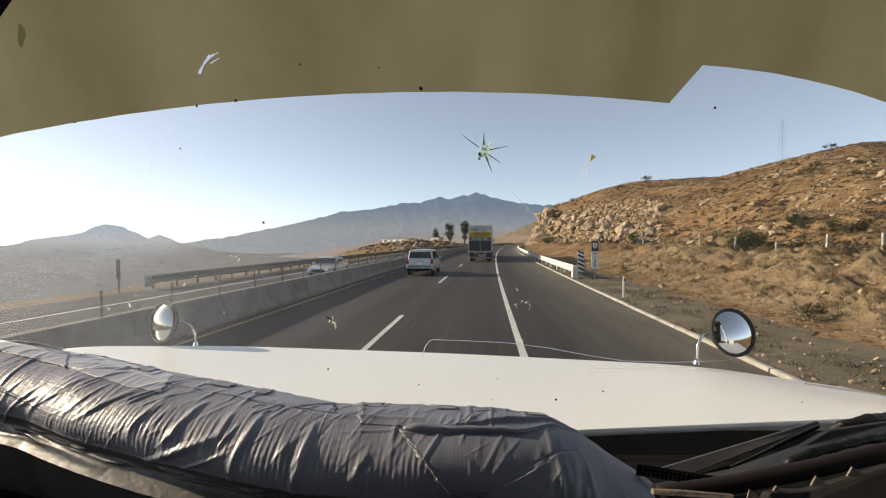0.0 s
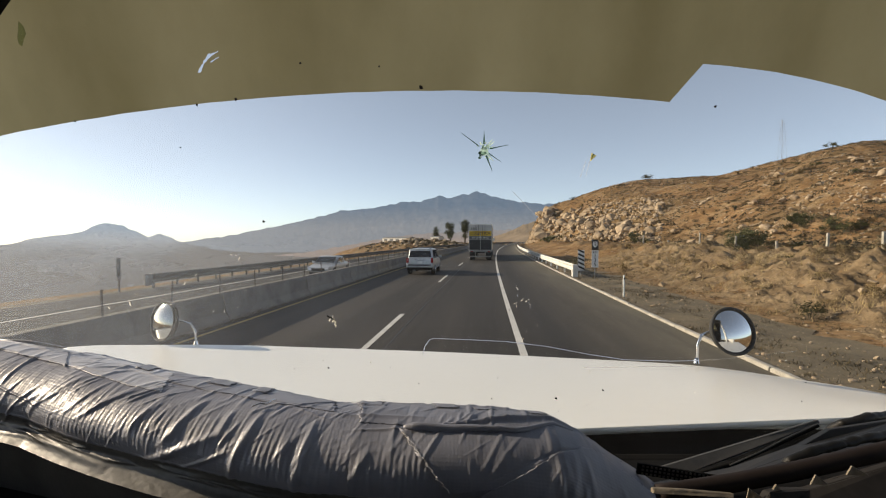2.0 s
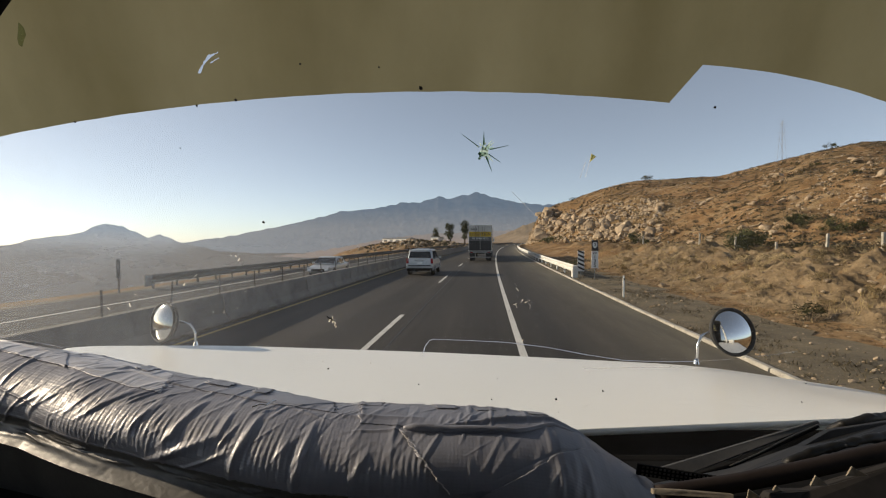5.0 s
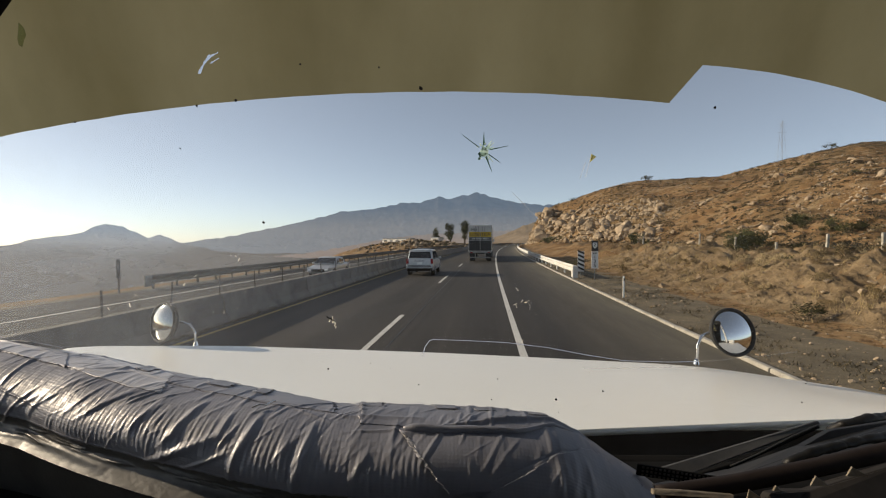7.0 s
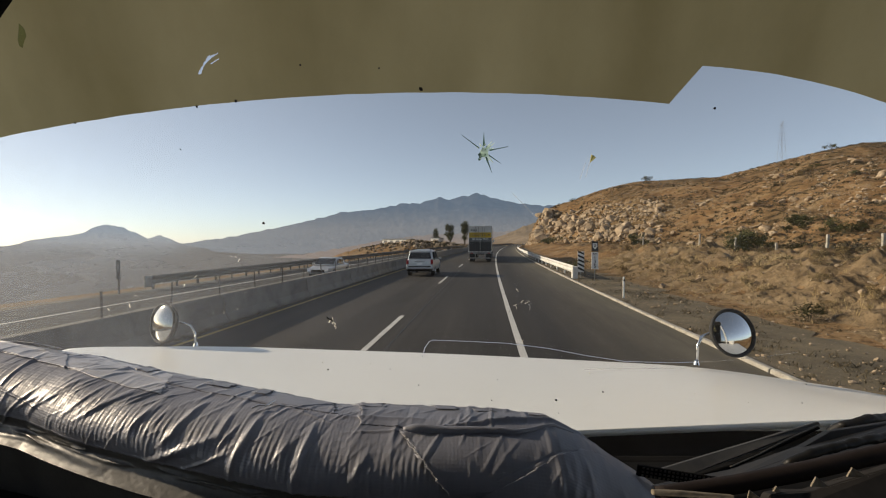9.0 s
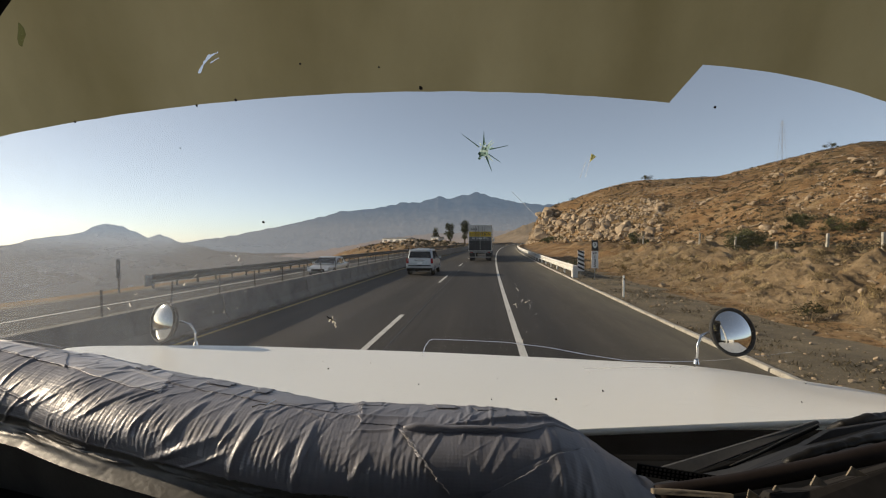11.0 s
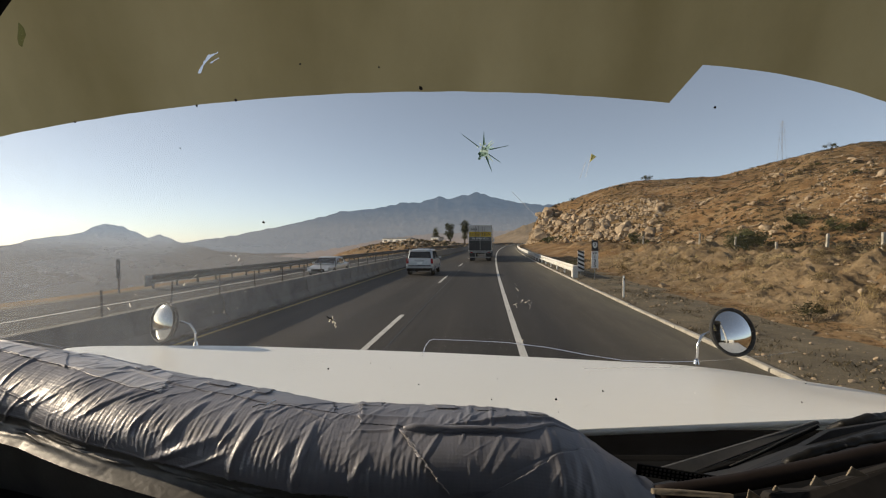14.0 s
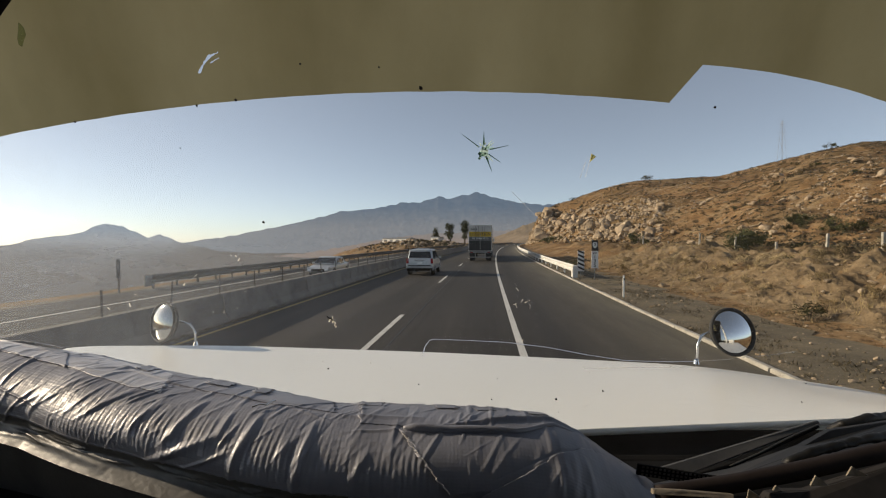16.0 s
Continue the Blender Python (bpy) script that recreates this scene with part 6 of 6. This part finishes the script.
# ---- distance ----
def ridge(name, pts, dist, material, label, depth=500.0, seed=1.0, base=-25.0, spurs=1.0, steep=2.6):
    """A mountain range: crest given by bearing slope and height slope."""
    us = np.linspace(pts[0][0], pts[-1][0], 460)
    hs = np.interp(us, [p[0] for p in pts], [p[1] for p in pts])
    rows = []
    for i, t in enumerate(np.linspace(0, 1.3, 60)):
        row = []
        for u, h in zip(us, hs):
            y = dist + depth * (t - 1.0)
            k = t if t < 1 else 1 - (t - 1) * 0.9
            spur = spurs * noise.fractal(Vector((u * 7 + 2.2 * t, t * 4.5, seed)), 0.8, 2.1, 6)
            fine = 0.0030 * noise.fractal(Vector((u * 60, t * 16, seed)), 0.9, 2.0, 4) * max(0.0, min(1.0, (t - 0.75) * 5))
            z = base + (EYE_Z + (h + fine) * dist - base) * (max(k, 0.0) ** (steep + 0.45 * spur))
            gully = 1.0 - abs(noise.fractal(Vector((u * 26 + 5 * t, t * 7, seed + 3)), 0.8, 2.2, 5))
            z += spurs * 0.13 * (EYE_Z + h * dist - base) * (gully - 0.75) * max(0.0, min(1.0, (t - 0.35) * 3)) * max(0.0, min(1.0, (1.02 - t) * 4))
            row.append((u * y, y + 0.12 * depth * spur * max(0.0, 1 - t), z))
        rows.append(row)
    return tagged(grid_mesh(name, np.array(rows), material), label, "mountain", kind="structure")


def sight(px, py):
    return (px - 784) / 798.9, (426 - py) / 798.9


# the ridges emit their haze themselves; the air is clear
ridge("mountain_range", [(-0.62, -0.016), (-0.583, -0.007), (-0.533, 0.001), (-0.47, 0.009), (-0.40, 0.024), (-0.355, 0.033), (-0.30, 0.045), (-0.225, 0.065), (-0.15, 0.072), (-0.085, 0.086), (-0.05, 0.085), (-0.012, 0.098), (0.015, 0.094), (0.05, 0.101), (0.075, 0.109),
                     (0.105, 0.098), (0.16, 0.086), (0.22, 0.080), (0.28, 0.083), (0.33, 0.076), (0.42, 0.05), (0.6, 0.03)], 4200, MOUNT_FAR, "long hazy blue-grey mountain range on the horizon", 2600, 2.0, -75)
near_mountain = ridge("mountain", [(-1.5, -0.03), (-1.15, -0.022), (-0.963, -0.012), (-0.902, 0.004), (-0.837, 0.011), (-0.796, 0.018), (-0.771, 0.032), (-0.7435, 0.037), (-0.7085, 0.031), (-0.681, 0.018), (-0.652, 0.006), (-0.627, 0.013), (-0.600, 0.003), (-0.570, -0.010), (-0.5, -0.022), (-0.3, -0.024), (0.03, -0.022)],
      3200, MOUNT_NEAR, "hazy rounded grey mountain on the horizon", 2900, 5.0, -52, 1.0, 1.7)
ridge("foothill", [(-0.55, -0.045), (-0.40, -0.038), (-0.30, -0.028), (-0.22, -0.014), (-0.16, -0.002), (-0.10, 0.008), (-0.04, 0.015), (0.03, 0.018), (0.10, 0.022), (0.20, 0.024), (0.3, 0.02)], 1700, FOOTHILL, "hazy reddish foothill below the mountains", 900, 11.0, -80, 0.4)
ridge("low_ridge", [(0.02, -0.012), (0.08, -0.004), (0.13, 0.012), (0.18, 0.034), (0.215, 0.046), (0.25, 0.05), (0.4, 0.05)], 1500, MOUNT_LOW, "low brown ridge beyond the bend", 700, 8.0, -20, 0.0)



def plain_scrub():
    """Dark trees and thickets dotted over the far plain, their haze painted as glow."""
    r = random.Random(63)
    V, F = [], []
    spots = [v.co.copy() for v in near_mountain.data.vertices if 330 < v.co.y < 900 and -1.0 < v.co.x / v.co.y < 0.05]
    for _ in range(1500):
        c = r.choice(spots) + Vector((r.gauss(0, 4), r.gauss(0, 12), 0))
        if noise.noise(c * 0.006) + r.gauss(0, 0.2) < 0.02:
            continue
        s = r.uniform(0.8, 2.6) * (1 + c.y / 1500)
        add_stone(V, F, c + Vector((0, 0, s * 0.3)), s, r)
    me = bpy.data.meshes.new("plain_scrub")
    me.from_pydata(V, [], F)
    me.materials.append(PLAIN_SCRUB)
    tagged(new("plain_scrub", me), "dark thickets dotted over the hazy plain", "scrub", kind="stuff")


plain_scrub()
# a long white shed and a small one behind the rubble
for d, y, sx, sy, sz in ((-55.0, 222.0, 6.0, 17.0, 4.3), (-46.0, 266.0, 5.0, 6.0, 4.6)):
    m = on_road(d, y) @ Matrix.Rotation(radians(62), 4, 'Z')
    m.translation.z = min(ground_z(m.translation.x + a, y + c) for a in (-8, 0, 8) for c in (-4, 0, 4)) - 0.2
    b = thing("shed", "long low white shed beyond the opposite carriageway" if sy > 10 else "small white shed beyond the rubble", "building", m, "far sheds")
    part("wall", boxed(0, 0, sz / 2, sx, sy, sz, 0.05), PLASTER, b)
    part("roof", moved(prism([(-sx / 2 - 0.3, 0), (sx / 2 + 0.3, 0), (0, 0.5)], sy + 0.6, 'y'), Matrix.Translation((0, 0, sz))), GALV, b)
    for k in range(4 if sy > 10 else 1):
        part("door", boxed(-sx / 2 - 0.03, (k + 0.5) * sy * 0.24 - sy * (0.48 if sy > 10 else 0.12), sz - 1.7, 0.06, 2.2, 2.4, 0.02), SLATE, b)

# ---- marks on the windscreen ----
def on_glass_at(u, v, off=0.006):
    y = GLASS_Y / (1 + LEAN * v)
    return Vector(on_glass(u * y, v * y, off))


def glass_shape(name, pts, material, label, thick=0.0012):
    """A small flat chip or splash lying on the glass."""
    bm = bmesh.new()
    vs = [bm.verts.new(p) for p in pts]
    f = bm.faces.new(vs)
    r = bmesh.ops.extrude_face_region(bm, geom=[f])
    bmesh.ops.translate(bm, vec=(0, -thick, 0), verts=[v for v in r["geom"] if isinstance(v, bmesh.types.BMVert)])
    bmesh.ops.recalc_face_normals(bm, faces=bm.faces)
    return part(name, bm, material, windscreen, label)


def glass_blob(u, v, size, material, name, label, seed, squash=1.0):
    r = random.Random(seed)
    pts = []
    for k in range(9):
        a, q = k * math.tau / 9, size * r.uniform(0.6, 1.2)
        pts.append(on_glass_at(u + q * math.cos(a) * squash, v + q * math.sin(a)))
    return glass_shape(name, pts, material, label)


def glass_streak(u0, v0, u1, v1, w0, w1, material, name, label):
    du, dv = u1 - u0, v1 - v0
    q = math.hypot(du, dv)
    nx, ny = -dv / q, du / q
    return glass_shape(name, [on_glass_at(u0 + nx * w0, v0 + ny * w0), on_glass_at(u1 + nx * w1, v1 + ny * w1), on_glass_at(u1 - nx * w1, v1 - ny * w1), on_glass_at(u0 - nx * w0, v0 - ny * w0)], material, label)


# star break
su, sv = 0.0895, 0.2145
glass_blob(su, sv, 0.012, CRACK, "star_break", "star-shaped stone chip in the glass", 4)
for a, q, w in ((143, 0.060, 0.0010), (90, 0.042, 0.0022), (20, 0.024, 0.0016), (12, 0.054, 0.0011), (-35, 0.044, 0.0010), (-69, 0.049, 0.0020), (-50, 0.032, 0.0024), (52, 0.030, 0.0020), (118, 0.02, 0.002), (-125, 0.018, 0.0026), (40, 0.03, 0.0018)):
    c, s = math.cos(radians(a)), math.sin(radians(a))
    glass_streak(su + 0.013 * c, sv + 0.013 * s, su + q * c, sv + q * s, w, 0.0003, CRACK_DARK if w > 0.0025 or q > 0.04 else CRACK, "crack_ray", "thin crack ray")
r7 = random.Random(7)
for k in range(30):
    a, q = r7.uniform(0, 6.28), r7.uniform(0.004, 0.022)
    glass_blob(su + q * math.cos(a) * 0.8, sv + q * math.sin(a), r7.uniform(0.0014, 0.0030), CRACK if k % 3 else CRACK_DARK, "glass_fleck", "crushed glass fleck", 100 + k)
# yellow insect mark and its trail
glass_streak(0.322, 0.191, 0.330, 0.205, 0.0008, 0.0062, SPLAT_YELLOW, "insect_mark", "small yellow insect splat")
glass_streak(0.324, 0.196, 0.329, 0.206, 0.0006, 0.0010, CRACK_DARK, "insect_mark", "")
glass_streak(0.321, 0.190, 0.312, 0.158, 0.0007, 0.0003, FAINT, "insect_trail", "faint dried trail under the insect mark")
# dark specks
for i, (u, v, s) in enumerate(((-0.049, 0.352, 0.0048), (-0.5385, 0.313, 0.0030), (-0.805, 0.277, 0.0022), (-0.312, 0.404, 0.0022), (-0.453, 0.275 + 0.05, 0.003), (-0.14, 0.397, 0.0018), (0.595, 0.309, 0.0026), (-0.393, 0.058, 0.0028), (-0.575, 0.22, 0.0014), (-0.2516, -0.263, 0.0022), (0.248, -0.330, 0.0026), (0.351, -0.312, 0.0020), (0.12, -0.285, 0.0012), (-0.02, -0.37, 0.0016))):
    glass_blob(u, v, s, DARK_MARK, "speck", "dark dirt speck on the glass", 30 + i)
r5 = random.Random(5)
for i in range(26):
    glass_blob(r5.uniform(-0.55, 0.85), r5.uniform(-0.36, -0.24), r5.uniform(0.0007, 0.0016), DARK_MARK if i % 3 else SPLAT, "speck", "small dirt speck on the glass", 60 + i)
# dark splat on the glass before the lane, and the smear on the film
for u, v, q in ((-0.250, -0.153, 0.0045), (-0.243, -0.156, 0.0042), (-0.238, -0.162, 0.0036), (-0.236, -0.170, 0.0024)):
    glass_streak(u - q, v + q, u + q, v - q * 0.4, q * 0.4, 0.0004, DARK_MARK if u < -0.24 else SPLAT, "insect_splat", "dark insect splat on the glass")
    glass_streak(u + q, v + q * 0.4, u, v - q * 1.6, 0.0003, q * 0.3, SPLAT, "insect_splat", "pale insect splat on the glass")
glass_blob(-0.922, 0.468, 0.028, SMEAR, "film_smear", "green smear on the tint film", 77, 0.32)
# light streak reflected on the bonnet, drawn as a pale line on the glass
glass_streak(0.31, -0.2625, 0.555, -0.259, 0.0007, 0.0004, FAINT, "scratch_glint", "long faint scratch or painted glint on the glass")
# pale splashes
r9 = random.Random(9)
for cu, cv, spread, count in ((0.172, -0.126, 0.019, 21), (0.163, -0.092, 0.004, 3), (-0.45, -0.022, 0.016, 10), (-0.47, -0.155, 0.02, 3), (-0.60, -0.09, 0.05, 5), (-0.24, -0.157, 0.005, 7), (-0.66, -0.10, 0.01, 3), (-0.47, -0.12, 0.03, 9), (-0.76, -0.13, 0.03, 8), (-0.55, -0.05, 0.05, 6), (0.20, -0.19, 0.03, 4)):
    for k in range((count * 2 + 2) // 3):
        u, v, a, q = cu + r9.gauss(0, spread), cv + r9.gauss(0, spread * 0.7), r9.uniform(0, 3.1), r9.uniform(0.003, 0.009)
        glass_streak(u, v, u + q * math.cos(a), v + q * math.sin(a), r9.uniform(0.0003, 0.0007), 0.0003, FAINT if k % 3 else SPLAT, "splash_mark", "dried pale splash on the glass")
glass_streak(0.152, 0.124, 0.212, 0.062, 0.0005, 0.0003, FAINT, "scratch_glint", "long faint scratch or painted glint on the glass")
glass_streak(0.30, 0.155, 0.312, 0.19, 0.0006, 0.0004, FAINT, "scratch_glint", "long faint scratch or painted glint on the glass")
# long pale wire along the foot of the glass
pts = [on_glass_at(*q, 0.004) for q in ((-0.045, -0.236), (-0.040, -0.216), (-0.030, -0.202), (-0.022, -0.199), (0.06, -0.202), (0.14, -0.206), (0.23, -0.217), (0.32, -0.234), (0.40, -0.246), (0.50, -0.249), (0.56, -0.2475))]
part("crack_line", tube(pts, 0.00055, 6), WIRE, windscreen, "long pale crack line across the glass", True)
pts = [on_glass_at(*q, 0.004) for q in ((0.56, -0.2475), (0.60, -0.246), (0.70, -0.236), (0.78, -0.226))]
part("crack_line", tube(pts, 0.0004, 6), FAINT, windscreen, "faint end of the crack line", True)
